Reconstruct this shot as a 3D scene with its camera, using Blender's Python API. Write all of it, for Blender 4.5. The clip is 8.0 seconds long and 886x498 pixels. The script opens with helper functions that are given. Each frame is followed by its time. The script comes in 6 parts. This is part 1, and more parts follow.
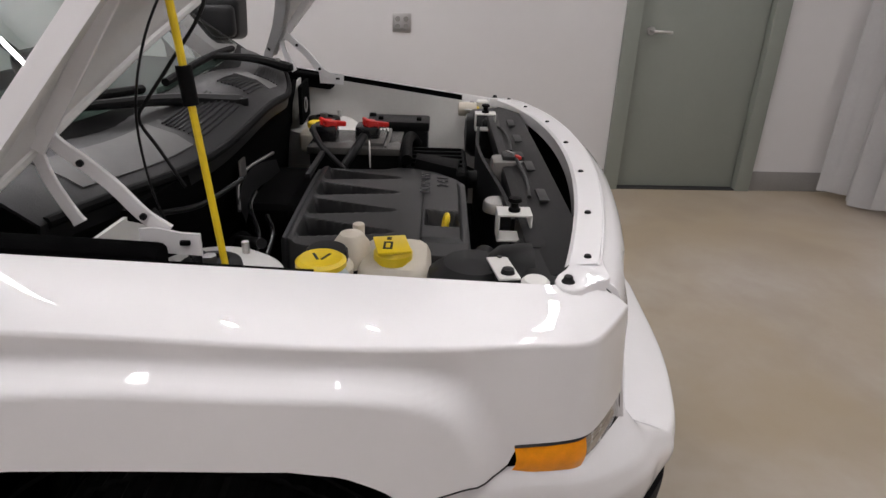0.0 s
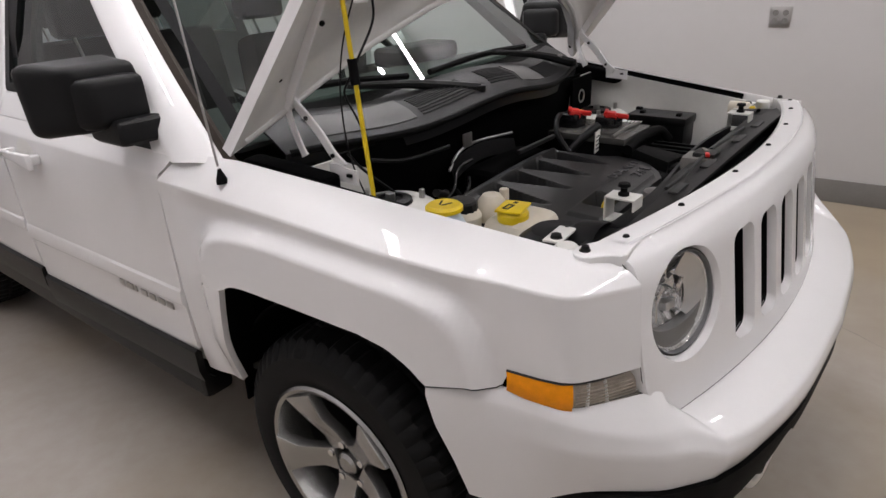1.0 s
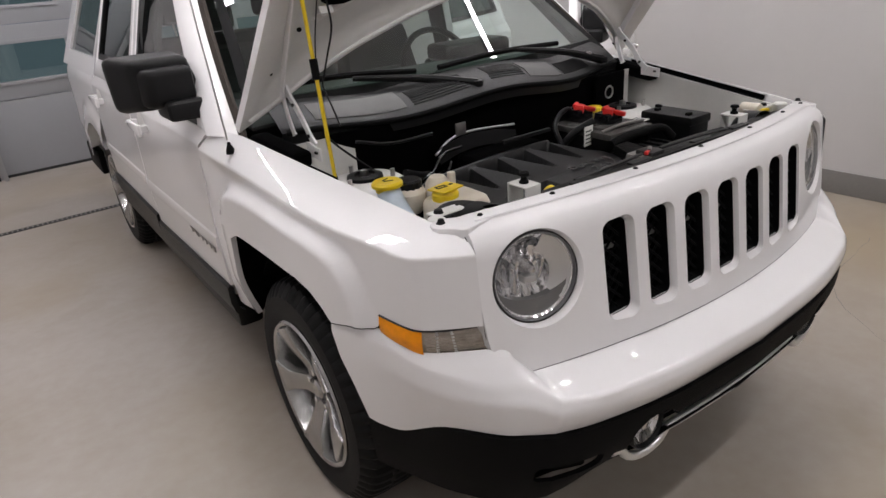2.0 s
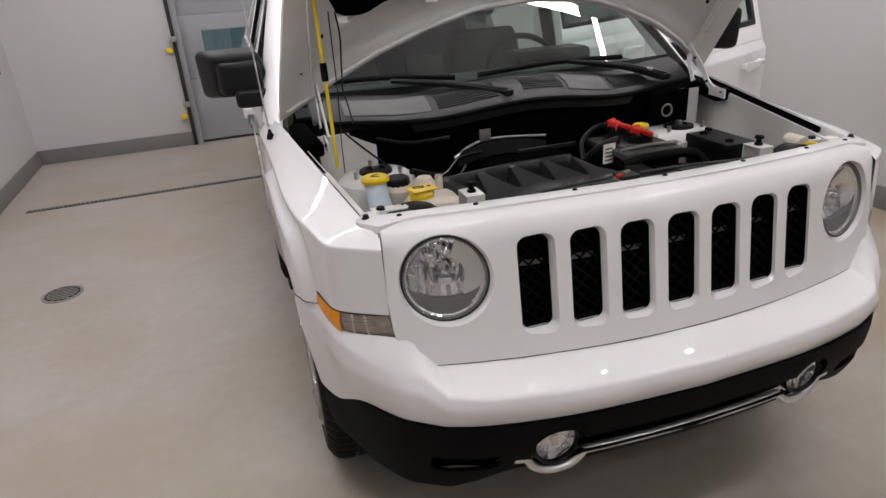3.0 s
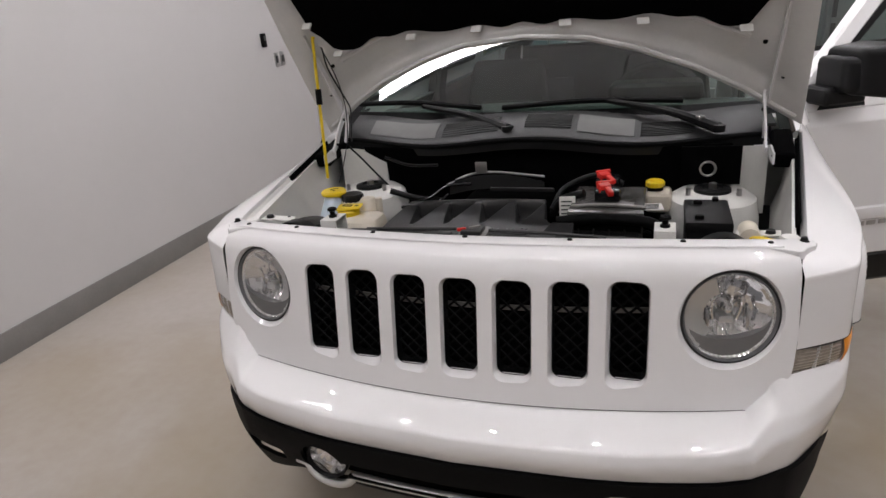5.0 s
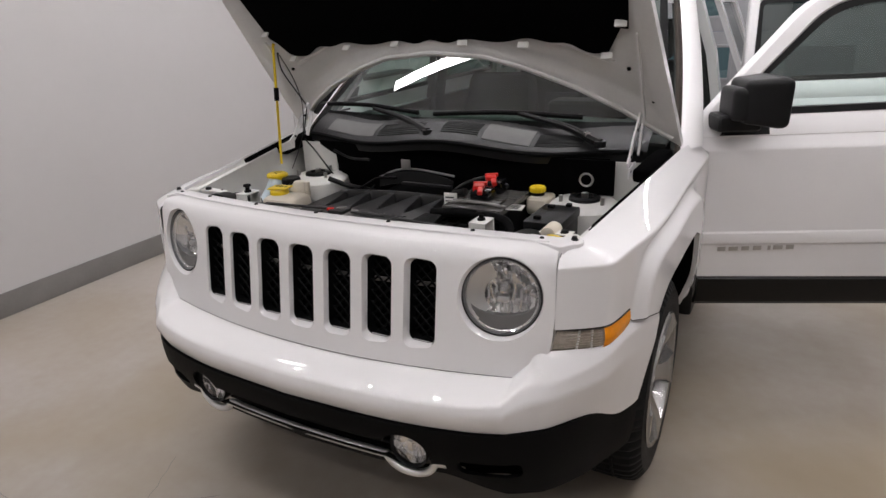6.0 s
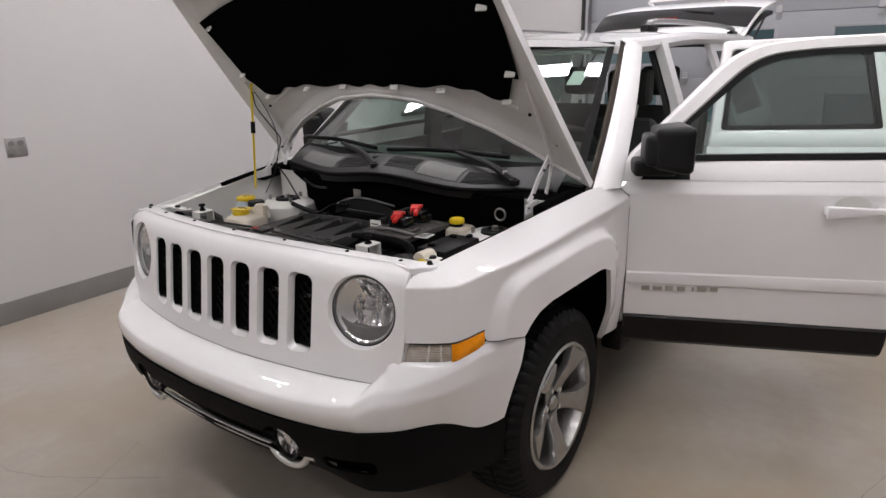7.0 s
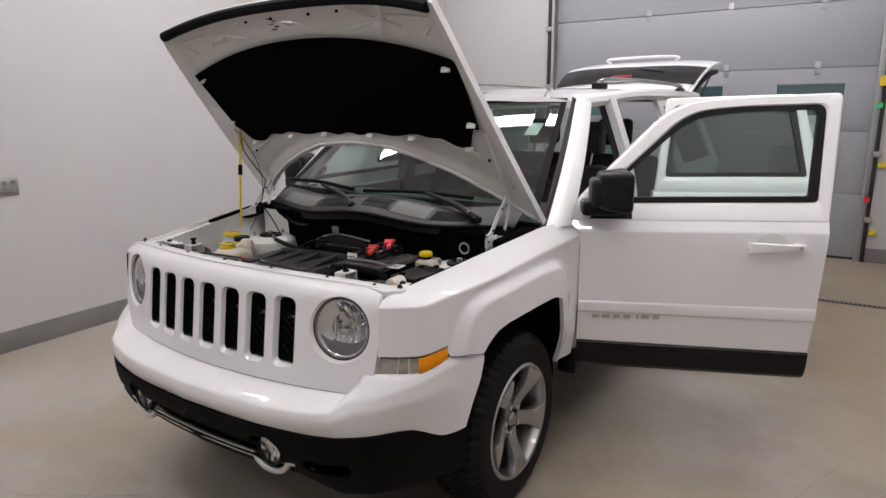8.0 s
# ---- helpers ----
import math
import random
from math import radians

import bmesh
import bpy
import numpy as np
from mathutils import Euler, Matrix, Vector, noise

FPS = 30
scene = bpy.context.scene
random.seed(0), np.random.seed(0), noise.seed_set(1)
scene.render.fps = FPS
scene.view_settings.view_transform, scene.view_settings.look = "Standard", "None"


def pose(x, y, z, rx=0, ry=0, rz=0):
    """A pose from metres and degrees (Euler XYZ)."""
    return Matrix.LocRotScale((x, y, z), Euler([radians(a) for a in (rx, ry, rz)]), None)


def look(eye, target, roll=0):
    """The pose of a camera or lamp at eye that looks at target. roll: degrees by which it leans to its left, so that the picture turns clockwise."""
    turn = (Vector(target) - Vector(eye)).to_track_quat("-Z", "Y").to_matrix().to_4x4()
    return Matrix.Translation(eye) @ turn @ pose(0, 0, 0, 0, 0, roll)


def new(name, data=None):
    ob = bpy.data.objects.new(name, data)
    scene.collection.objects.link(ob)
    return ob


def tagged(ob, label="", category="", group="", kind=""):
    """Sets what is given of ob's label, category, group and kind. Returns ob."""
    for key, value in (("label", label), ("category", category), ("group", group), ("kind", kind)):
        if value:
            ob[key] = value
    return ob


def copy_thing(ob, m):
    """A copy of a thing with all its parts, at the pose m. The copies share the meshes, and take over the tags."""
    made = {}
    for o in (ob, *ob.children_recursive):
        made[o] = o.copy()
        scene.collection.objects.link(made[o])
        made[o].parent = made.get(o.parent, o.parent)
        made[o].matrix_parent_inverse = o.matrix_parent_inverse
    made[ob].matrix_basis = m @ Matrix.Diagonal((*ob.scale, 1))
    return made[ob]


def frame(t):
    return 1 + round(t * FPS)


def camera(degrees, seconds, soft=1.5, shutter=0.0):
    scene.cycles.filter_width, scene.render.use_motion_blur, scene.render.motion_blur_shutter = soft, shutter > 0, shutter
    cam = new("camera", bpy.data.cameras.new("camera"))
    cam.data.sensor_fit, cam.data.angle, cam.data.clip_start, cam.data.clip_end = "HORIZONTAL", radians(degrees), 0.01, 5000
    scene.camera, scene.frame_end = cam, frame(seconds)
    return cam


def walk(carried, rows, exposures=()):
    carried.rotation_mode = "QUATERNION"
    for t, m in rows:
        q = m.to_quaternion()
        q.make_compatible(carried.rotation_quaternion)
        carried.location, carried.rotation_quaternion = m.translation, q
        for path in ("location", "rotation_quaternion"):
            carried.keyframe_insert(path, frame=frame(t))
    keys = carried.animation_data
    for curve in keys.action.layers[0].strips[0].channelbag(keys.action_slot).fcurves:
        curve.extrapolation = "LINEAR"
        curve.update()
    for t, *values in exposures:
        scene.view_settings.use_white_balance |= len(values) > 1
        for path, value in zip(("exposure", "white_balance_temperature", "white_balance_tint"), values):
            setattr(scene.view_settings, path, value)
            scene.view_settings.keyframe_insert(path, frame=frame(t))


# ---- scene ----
cam = camera(70.17, 8.0)
PATH = [
    (0.0, pose(-1.485, 0.520, 1.393, 65.84, -1.76, -90.05)),
    (0.2, look((-1.472, 0.381, 1.401), (0.327, 0.663, 0.575), 2.0)),
    (0.5, pose(-1.480, 0.238, 1.418, 65.51, -0.15, -68.87)),
    (0.7, look((-1.511, 0.125, 1.426), (0.083, 1.000, 0.594), -1.6)),
    (1.0, pose(-1.559, -0.079, 1.424, 65.87, 2.83, -52.28)),
    (1.2, look((-1.580, -0.217, 1.441), (-0.251, 1.041, 0.638), -3.4)),
    (1.5, pose(-1.548, -0.371, 1.447, 66.03, 4.04, -42.69)),
    (1.7, pose(-1.475, -0.458, 1.448, 65.70, 4.26, -40.60)),
    (2.8, look((-0.981, -0.977, 1.483), (-0.360, 0.749, 0.687), -3.8)),
    (3.0, pose(-0.896, -0.978, 1.476, 66.38, 3.56, -17.89)),
    (3.2, look((-0.777, -0.998, 1.473), (-0.444, 0.799, 0.661), -4.0)),
    (3.5, pose(-0.602, -1.004, 1.465, 67.41, 3.43, -3.37)),
    (3.7, look((-0.468, -1.006, 1.480), (-0.535, 0.840, 0.715), -3.9)),
    (4.0, pose(-0.281, -1.012, 1.473, 67.56, 3.61, 4.48)),
    (4.5, pose(0.069, -1.039, 1.498, 67.61, 3.84, 11.50)),
    (4.7, pose(0.203, -1.032, 1.501, 68.03, 4.33, 14.33)),
    (5.8, pose(0.962, -1.045, 1.495, 69.74, 2.99, 26.88)),
    (6.0, pose(1.102, -1.061, 1.500, 69.84, 2.31, 28.34)),
    (6.5, pose(1.410, -1.014, 1.509, 71.32, 1.66, 33.49)),
    (7.0, pose(1.673, -0.944, 1.518, 73.16, 1.38, 36.07)),
    (7.5, pose(1.781, -1.029, 1.539, 74.80, 1.10, 35.39)),
    (8.0, pose(1.845, -1.145, 1.533, 77.26, 0.60, 33.94)),
]
walk(cam, PATH)

# ---- world and light ----
world = bpy.data.worlds.new("world")
scene.world = world
world.use_nodes = True
world.node_tree.nodes["Background"].inputs[0].default_value = (0.55, 0.6, 0.7, 1)
world.node_tree.nodes["Background"].inputs[1].default_value = 0.15
LAMP_STRENGTH = 46.0
scene.view_settings.exposure = 0.0

# room turned a little against the car
ROOM = pose(0, 0, 0, 0, 0, 2.2)
WEST, EAST, SOUTH, NORTH, HIGH = -2.66, 2.73, -5.2, 6.07, 3.6


# ---- materials ----
def material(name, color, rough=0.5, metal=0.0, coat=0.0, spots=0.0, scale=8.0, bump=0.0, bump_scale=200.0, ramp_at=(0.42, 0.9),
             color2=None, coat_rough=0.03, transmission=0.0, ior=1.5, emission=0.0, rough_var=0.0, spec=0.5):
    mat = bpy.data.materials.new(name)
    mat.use_nodes = True
    nt = mat.node_tree
    p = nt.nodes["Principled BSDF"]
    p.inputs["Base Color"].default_value = (*color, 1)
    p.inputs["Roughness"].default_value = rough
    p.inputs["Metallic"].default_value = metal
    p.inputs["Coat Weight"].default_value = coat
    p.inputs["Coat Roughness"].default_value = coat_rough
    p.inputs["Specular IOR Level"].default_value = spec
    p.inputs["Transmission Weight"].default_value = transmission
    p.inputs["IOR"].default_value = ior
    if emission:
        p.inputs["Emission Color"].default_value = (*color, 1)
        p.inputs["Emission Strength"].default_value = emission
    tc = nt.nodes.new("ShaderNodeTexCoord")
    if spots or rough_var:
        big = nt.nodes.new("ShaderNodeTexNoise")
        big.inputs["Scale"].default_value = scale
        big.inputs["Detail"].default_value = 6
        big.inputs["Roughness"].default_value = 0.65
        nt.links.new(tc.outputs["Object"], big.inputs["Vector"])
        fine = nt.nodes.new("ShaderNodeTexNoise")
        fine.inputs["Scale"].default_value = scale * 17
        fine.inputs["Detail"].default_value = 3
        nt.links.new(tc.outputs["Object"], fine.inputs["Vector"])
        mixf = nt.nodes.new("ShaderNodeMath")
        mixf.operation = "MULTIPLY_ADD"
        mixf.inputs[1].default_value = 0.3
        nt.links.new(fine.outputs["Fac"], mixf.inputs[0])
        nt.links.new(big.outputs["Fac"], mixf.inputs[2])
        ramp = nt.nodes.new("ShaderNodeValToRGB")
        ramp.color_ramp.elements[0].position = ramp_at[0]
        ramp.color_ramp.elements[1].position = ramp_at[1]
        c2 = color2 or tuple(c * (1 - spots) for c in color)
        ramp.color_ramp.elements[0].color = (*c2, 1)
        ramp.color_ramp.elements[1].color = (*color, 1)
        nt.links.new(mixf.outputs[0], ramp.inputs[0])
        if spots:
            nt.links.new(ramp.outputs[0], p.inputs["Base Color"])
        if rough_var:
            mr = nt.nodes.new("ShaderNodeMapRange")
            mr.inputs["To Min"].default_value = max(0.02, rough - rough_var)
            mr.inputs["To Max"].default_value = rough + rough_var
            nt.links.new(mixf.outputs[0], mr.inputs["Value"])
            nt.links.new(mr.outputs[0], p.inputs["Roughness"])
    if bump:
        n = nt.nodes.new("ShaderNodeTexNoise")
        n.inputs["Scale"].default_value = bump_scale
        n.inputs["Detail"].default_value = 4
        nt.links.new(tc.outputs["Object"], n.inputs["Vector"])
        b = nt.nodes.new("ShaderNodeBump")
        b.inputs["Strength"].default_value = bump
        b.inputs["Distance"].default_value = 0.002
        nt.links.new(n.outputs["Fac"], b.inputs["Height"])
        nt.links.new(b.outputs[0], p.inputs["Normal"])
    return mat


PAINT = material("white_car_paint", (0.79, 0.777, 0.782), 0.5, coat=1.0, coat_rough=0.015, spec=0.3, spots=0.03, scale=3)
# lighter copy of the inner paint: highlight on the pressings put into colour
HOOD_RIB = material("highlit_rib_paint", (0.77, 0.76, 0.745), 0.4, coat=0.4, coat_rough=0.15, spots=0.08, scale=6)
HOOD_INNER = material("thin_grey_white_inner_paint", (0.72, 0.71, 0.695), 0.42, coat=0.4, coat_rough=0.15, spots=0.12, scale=6, bump=0.05)
PAINT_INNER = material("thin_white_primer_paint", (0.70, 0.69, 0.66), 0.45, coat=0.3, coat_rough=0.2, spots=0.12, scale=7, bump=0.05)
WALL = material("painted_block_wall", (0.505, 0.49, 0.485), 0.55, spots=0.05, scale=0.9, bump=0.12, bump_scale=120)
CEIL = material("white_ceiling_panel", (0.75, 0.75, 0.74), 0.8, spots=0.06, scale=2)
FLOOR = material("epoxy_coated_concrete", (0.385, 0.352, 0.322), 0.33, spots=0.25, scale=1.1, ramp_at=(0.44, 0.86), color2=(0.310, 0.268, 0.222), bump=0.05, bump_scale=60, rough_var=0.04)


def wash_over(mat, tint, scale, lo, hi, amount, lean=0.0):
    """Adds wide soft-edged stains of another tint to a material, denser towards one side by lean."""
    nt = mat.node_tree
    p = nt.nodes["Principled BSDF"]
    was = p.inputs["Base Color"].links[0].from_socket
    tc = nt.nodes.new("ShaderNodeTexCoord")
    n = nt.nodes.new("ShaderNodeTexNoise")
    n.inputs["Scale"].default_value = scale
    n.inputs["Detail"].default_value = 4
    n.inputs["Roughness"].default_value = 0.5
    n.inputs["Distortion"].default_value = 0.3
    nt.links.new(tc.outputs["Object"], n.inputs["Vector"])
    mr = nt.nodes.new("ShaderNodeMapRange")
    for key, value in (("From Min", lo), ("From Max", hi), ("To Min", 0.0), ("To Max", amount)):
        mr.inputs[key].default_value = value
    xyz = nt.nodes.new("ShaderNodeSeparateXYZ")
    nt.links.new(tc.outputs["Object"], xyz.inputs[0])
    side = nt.nodes.new("ShaderNodeMath")
    side.operation = "MULTIPLY_ADD"
    side.inputs[1].default_value = lean
    nt.links.new(xyz.outputs[0], side.inputs[0])
    nt.links.new(n.outputs["Fac"], side.inputs[2])
    nt.links.new(side.outputs[0], mr.inputs["Value"])
    mix = nt.nodes.new("ShaderNodeMix")
    mix.data_type = "RGBA"
    nt.links.new(mr.outputs[0], mix.inputs[0])
    nt.links.new(was, mix.inputs[6])
    mix.inputs[7].default_value = (*tint, 1)
    nt.links.new(mix.outputs[2], p.inputs["Base Color"])


wash_over(FLOOR, (0.285, 0.225, 0.150), 0.75, 0.42, 0.68, 0.85, 0.05)
wash_over(FLOOR, (0.23, 0.185, 0.135), 2.3, 0.52, 0.80, 0.55, 0.04)
BASE = material("dark_grey_base_paint", (0.20, 0.19, 0.18), 0.45, spots=0.2, scale=4)
GREEN = material("grey_green_door_paint", (0.20, 0.212, 0.187), 0.4, spots=0.08, scale=2, bump=0.04)
BLACK = material("grained_black_plastic", (0.0045, 0.0045, 0.0048), 0.62, spec=0.08, spots=0.3, scale=30, bump=0.35, bump_scale=700)
BLACK_SOFT = material("matte_black_moulding", (0.0085, 0.0085, 0.009), 0.42, spec=0.18, spots=0.25, scale=12, bump=0.12, bump_scale=400)
CLAD = material("grey_black_sill_cladding", (0.0065, 0.006, 0.0056), 0.42, spec=0.25, spots=0.3, scale=20, bump=0.2, bump_scale=500)
BLACK_GLOSS = material("gloss_black_plastic", (0.008, 0.008, 0.009), 0.18)
SEAL = material("weathered_rubber_seal", (0.045, 0.036, 0.03), 0.75, spec=0.15, spots=0.3, scale=20)
COWL = material("dark_grey_cowl_plastic", (0.0120, 0.0120, 0.0126), 0.42, spec=0.3, spots=0.2, scale=10, bump=0.2, bump_scale=500)
COVER = material("satin_black_cover_plastic", (0.0175, 0.0175, 0.018), 0.36, spec=0.45, spots=0.25, scale=14, bump=0.15, bump_scale=500)
FELT = material("black_felt_liner", (0.0015, 0.0015, 0.0017), 0.95, spec=0.04, spots=0.4, scale=25, bump=0.6, bump_scale=300)
# near-black for dark liners, and for deep shade in recesses and the bay
DARK = material("black_parts_and_deep_shade", (0.002, 0.002, 0.0022), 0.8, spec=0.06, spots=0.5, scale=9)
RUBBER = material("tyre_rubber", (0.009, 0.009, 0.0093), 0.62, spec=0.15, spots=0.35, scale=18, bump=0.2, bump_scale=400)
ALLOY = material("bright_alloy", (0.40, 0.395, 0.39), 0.27, metal=0.9, coat=0.35, spots=0.06, scale=30)
CHROME = material("chrome", (0.82, 0.82, 0.83), 0.06, metal=1.0)
REFLECT = material("aluminised_reflector", (0.84, 0.84, 0.85), 0.045, metal=0.94, rough_var=0.02, scale=60)
LAMP_BACK = material("silvered_lamp_back", (0.66, 0.58, 0.50), 0.25, metal=0.3, spots=0.45, scale=38)
SATIN = material("satin_silvered_optic", (0.74, 0.74, 0.74), 0.34, metal=0.9)
FROST = material("frosted_grey_plastic", (0.10, 0.097, 0.092), 0.26, spots=0.35, scale=35)
BEZEL = material("matte_grey_bezel", (0.20, 0.20, 0.205), 0.42, metal=0.4, spots=0.1, scale=40)
MIRROR = material("mirror_glass", (0.85, 0.86, 0.87), 0.01, metal=1.0)
STEEL = material("brushed_steel", (0.48, 0.47, 0.46), 0.32, metal=1.0, rough_var=0.1, scale=40)
YELLOW = material("yellow_plastic", (0.80, 0.57, 0.012), 0.35, spots=0.12, scale=20)
RED_LENS = material("dark_red_lens", (0.22, 0.01, 0.012), 0.2, coat=0.6)
RED = material("red_plastic", (0.70, 0.02, 0.015), 0.4, spots=0.15, scale=20)
BLUE = material("pale_blue_plastic", (0.12, 0.42, 0.60), 0.35)
POLY = material("milky_polyethylene", (0.66, 0.60, 0.50), 0.4, spots=0.12, scale=14)
BLUEFLUID = material("milky_tank_with_blue_fluid", (0.56, 0.65, 0.74), 0.35, spots=0.2, scale=8)
LABEL = material("white_paper_label", (0.75, 0.74, 0.70), 0.6)
INK = material("black_ink", (0.02, 0.02, 0.02), 0.6)
GREYCLOTH = material("grey_seat_cloth", (0.030, 0.032, 0.030), 0.9, spots=0.15, scale=9)
DASH = material("grey_dash_plastic", (0.042, 0.044, 0.042), 0.6, spots=0.1, scale=20)
HEADLINER = material("light_headliner_cloth", (0.33, 0.325, 0.305), 0.95)
AMBER = material("amber_lens", (1.0, 0.34, 0.002), 0.35, coat=0.25, spec=0.2, spots=0.2, scale=60)
SHEET = material("grey_plastic_sheet", (0.36, 0.35, 0.345), 0.35, spots=0.12, scale=3)
DOORPANEL = material("white_sectional_door", (0.33, 0.335, 0.35), 0.5, spots=0.06, scale=2)
ALU = material("aluminium_track", (0.42, 0.42, 0.43), 0.4, metal=0.9, rough_var=0.1, scale=12)
GREENTAPE = material("green_tape", (0.03, 0.55, 0.12), 0.5)
YARD = material("dim_daylit_yard", (0.12, 0.13, 0.16), 0.9, emission=0.8)
LIGHT = material("led_diffuser", (0.99, 0.96, 0.995), 0.5, emission=LAMP_STRENGTH)


def glass(name, tint, rough=0.0, gloss=0.075):
    mat = bpy.data.materials.new(name)
    mat.use_nodes = True
    nt = mat.node_tree
    nt.nodes.clear()
    out = nt.nodes.new("ShaderNodeOutputMaterial")
    mix = nt.nodes.new("ShaderNodeMixShader")
    tr = nt.nodes.new("ShaderNodeBsdfTransparent")
    tr.inputs[0].default_value = (*tint, 1)
    gl = nt.nodes.new("ShaderNodeBsdfGlossy")
    gl.inputs["Roughness"].default_value = rough
    lw = nt.nodes.new("ShaderNodeLayerWeight")
    lw.inputs[0].default_value = 0.5
    pw = nt.nodes.new("ShaderNodeMath")
    pw.operation = "POWER"
    pw.inputs[1].default_value = 5.0
    fr = nt.nodes.new("ShaderNodeMath")
    fr.operation = "MULTIPLY_ADD"
    fr.inputs[1].default_value = 0.92
    fr.inputs[2].default_value = gloss
    nt.links.new(lw.outputs["Facing"], pw.inputs[0])
    nt.links.new(pw.outputs[0], fr.inputs[0])
    nt.links.new(fr.outputs[0], mix.inputs[0])
    nt.links.new(tr.outputs[0], mix.inputs[1])
    nt.links.new(gl.outputs[0], mix.inputs[2])
    nt.links.new(mix.outputs[0], out.inputs[0])
    return mat


GLASS = glass("car_glass", (0.72, 0.85, 0.81), 0.0, 0.075)
SHIELD_GLASS = glass("laminated_green_glass", (0.54, 0.66, 0.61), 0.0, 0.10)
GLASS_DARK = glass("privacy_glass", (0.15, 0.20, 0.19), 0.0, 0.09)
LENS = glass("clear_lens", (0.97, 0.97, 0.97), 0.02, 0.05)


# ---- mesh tools ----
def mesh_of(bm, name, sharp=32):
    bmesh.ops.recalc_face_normals(bm, faces=bm.faces)
    me = bpy.data.meshes.new(name)
    bm.to_mesh(me)
    bm.free()
    me.shade_smooth()
    me.set_sharp_from_angle(angle=radians(sharp))
    return me


def part(name, bm, mat, parent=None, label="", m=None, sharp=32, crisp=False, soft=0.0):
    ob = new(name, mesh_of(bm, name, sharp) if isinstance(bm, bmesh.types.BMesh) else bm)
    if mat is not None and not ob.data.materials:
        ob.data.materials.append(mat)
    if parent is not None:
        ob.parent = parent
    if m is not None:
        ob.matrix_basis = m
    if crisp:
        if soft:
            bev = ob.modifiers.new("soft_edges", "BEVEL")
            bev.width, bev.segments, bev.limit_method, bev.angle_limit, bev.use_clamp_overlap = soft, 3, "ANGLE", radians(32), True
        mod = ob.modifiers.new("flat_faces", "WEIGHTED_NORMAL")
        mod.keep_sharp, mod.weight = True, 80
    return tagged(ob, label)


def thing(name, label, category, group="", kind="", m=None):
    ob = new(name)
    if m is not None:
        ob.matrix_basis = m
    return tagged(ob, label, category, group, kind)


def structure(name, bm, mat, label, category, m=None):
    return tagged(part(name, bm, mat, None, "", m), label, category, "", "structure")


def rbox(size, at=(0, 0, 0), bevel=0.004, seg=2, bm=None, turn=None):
    out = bm or bmesh.new()
    mat4 = Matrix.Translation(at) @ (turn or Matrix()) @ Matrix.Diagonal((*size, 1))
    got = bmesh.ops.create_cube(out, size=1.0, matrix=mat4)
    if bevel:
        edges = list({e for v in got["verts"] for e in v.link_edges})
        bmesh.ops.bevel(out, geom=edges, offset=bevel, segments=seg, profile=0.6, affect="EDGES", clamp_overlap=True)
    return out


def cyl(r, h, at=(0, 0, 0), axis="z", r2=None, seg=24, bm=None, bevel=0.0):
    out = bm or bmesh.new()
    turn = {"z": Matrix(), "y": pose(0, 0, 0, 90), "x": pose(0, 0, 0, 0, 90)}[axis]
    got = bmesh.ops.create_cone(out, cap_ends=True, segments=seg, radius1=r, radius2=r if r2 is None else r2, depth=h,
                                matrix=Matrix.Translation(at) @ turn)
    if bevel:
        rim = [e for e in {e for v in got["verts"] for e in v.link_edges} if any(len(f.verts) > 4 for f in e.link_faces)]
        bmesh.ops.bevel(out, geom=rim, offset=bevel, segments=2, profile=0.6, affect="EDGES")
    return out


def curve(points, n):
    """Catmull-Rom through the points, n steps a span."""
    p = [np.array(q, float) for q in points]
    p = [2 * p[0] - p[1], *p, 2 * p[-1] - p[-2]]
    out = []
    for i in range(1, len(p) - 2):
        a, b, c, d = p[i - 1:i + 3]
        for k in range(n):
            t = k / n
            out.append(0.5 * (2 * b + (c - a) * t + (2 * a - 5 * b + 4 * c - d) * t * t + (3 * b - a - 3 * c + d) * t ** 3))
    out.append(p[-2])
    return out


def sheet(rows, bm=None, thick=0.0, close=False):
    """Quads between rows of points of equal length."""
    out = bm or bmesh.new()
    vs = [[out.verts.new(Vector(q)) for q in row] for row in rows]
    faces = []
    for a, b in zip(vs, vs[1:]):
        for i in range(len(a) - (0 if close else 1)):
            j = (i + 1) % len(a)
            faces.append(out.faces.new((a[i], a[j], b[j], b[i])))
    if thick:
        bmesh.ops.recalc_face_normals(out, faces=faces)
        bmesh.ops.solidify(out, geom=faces, thickness=thick)
    return out


def patch(rows, n=6, m=4):
    """A smooth sheet through a few rows of guide points."""
    fine = [curve(r, n) for r in rows]
    cols = [curve(c, m) for c in zip(*fine)]
    return [list(r) for r in zip(*cols)]


def flip(rows, s):
    return [[(s * q[0], q[1], q[2]) for q in r] for r in rows]


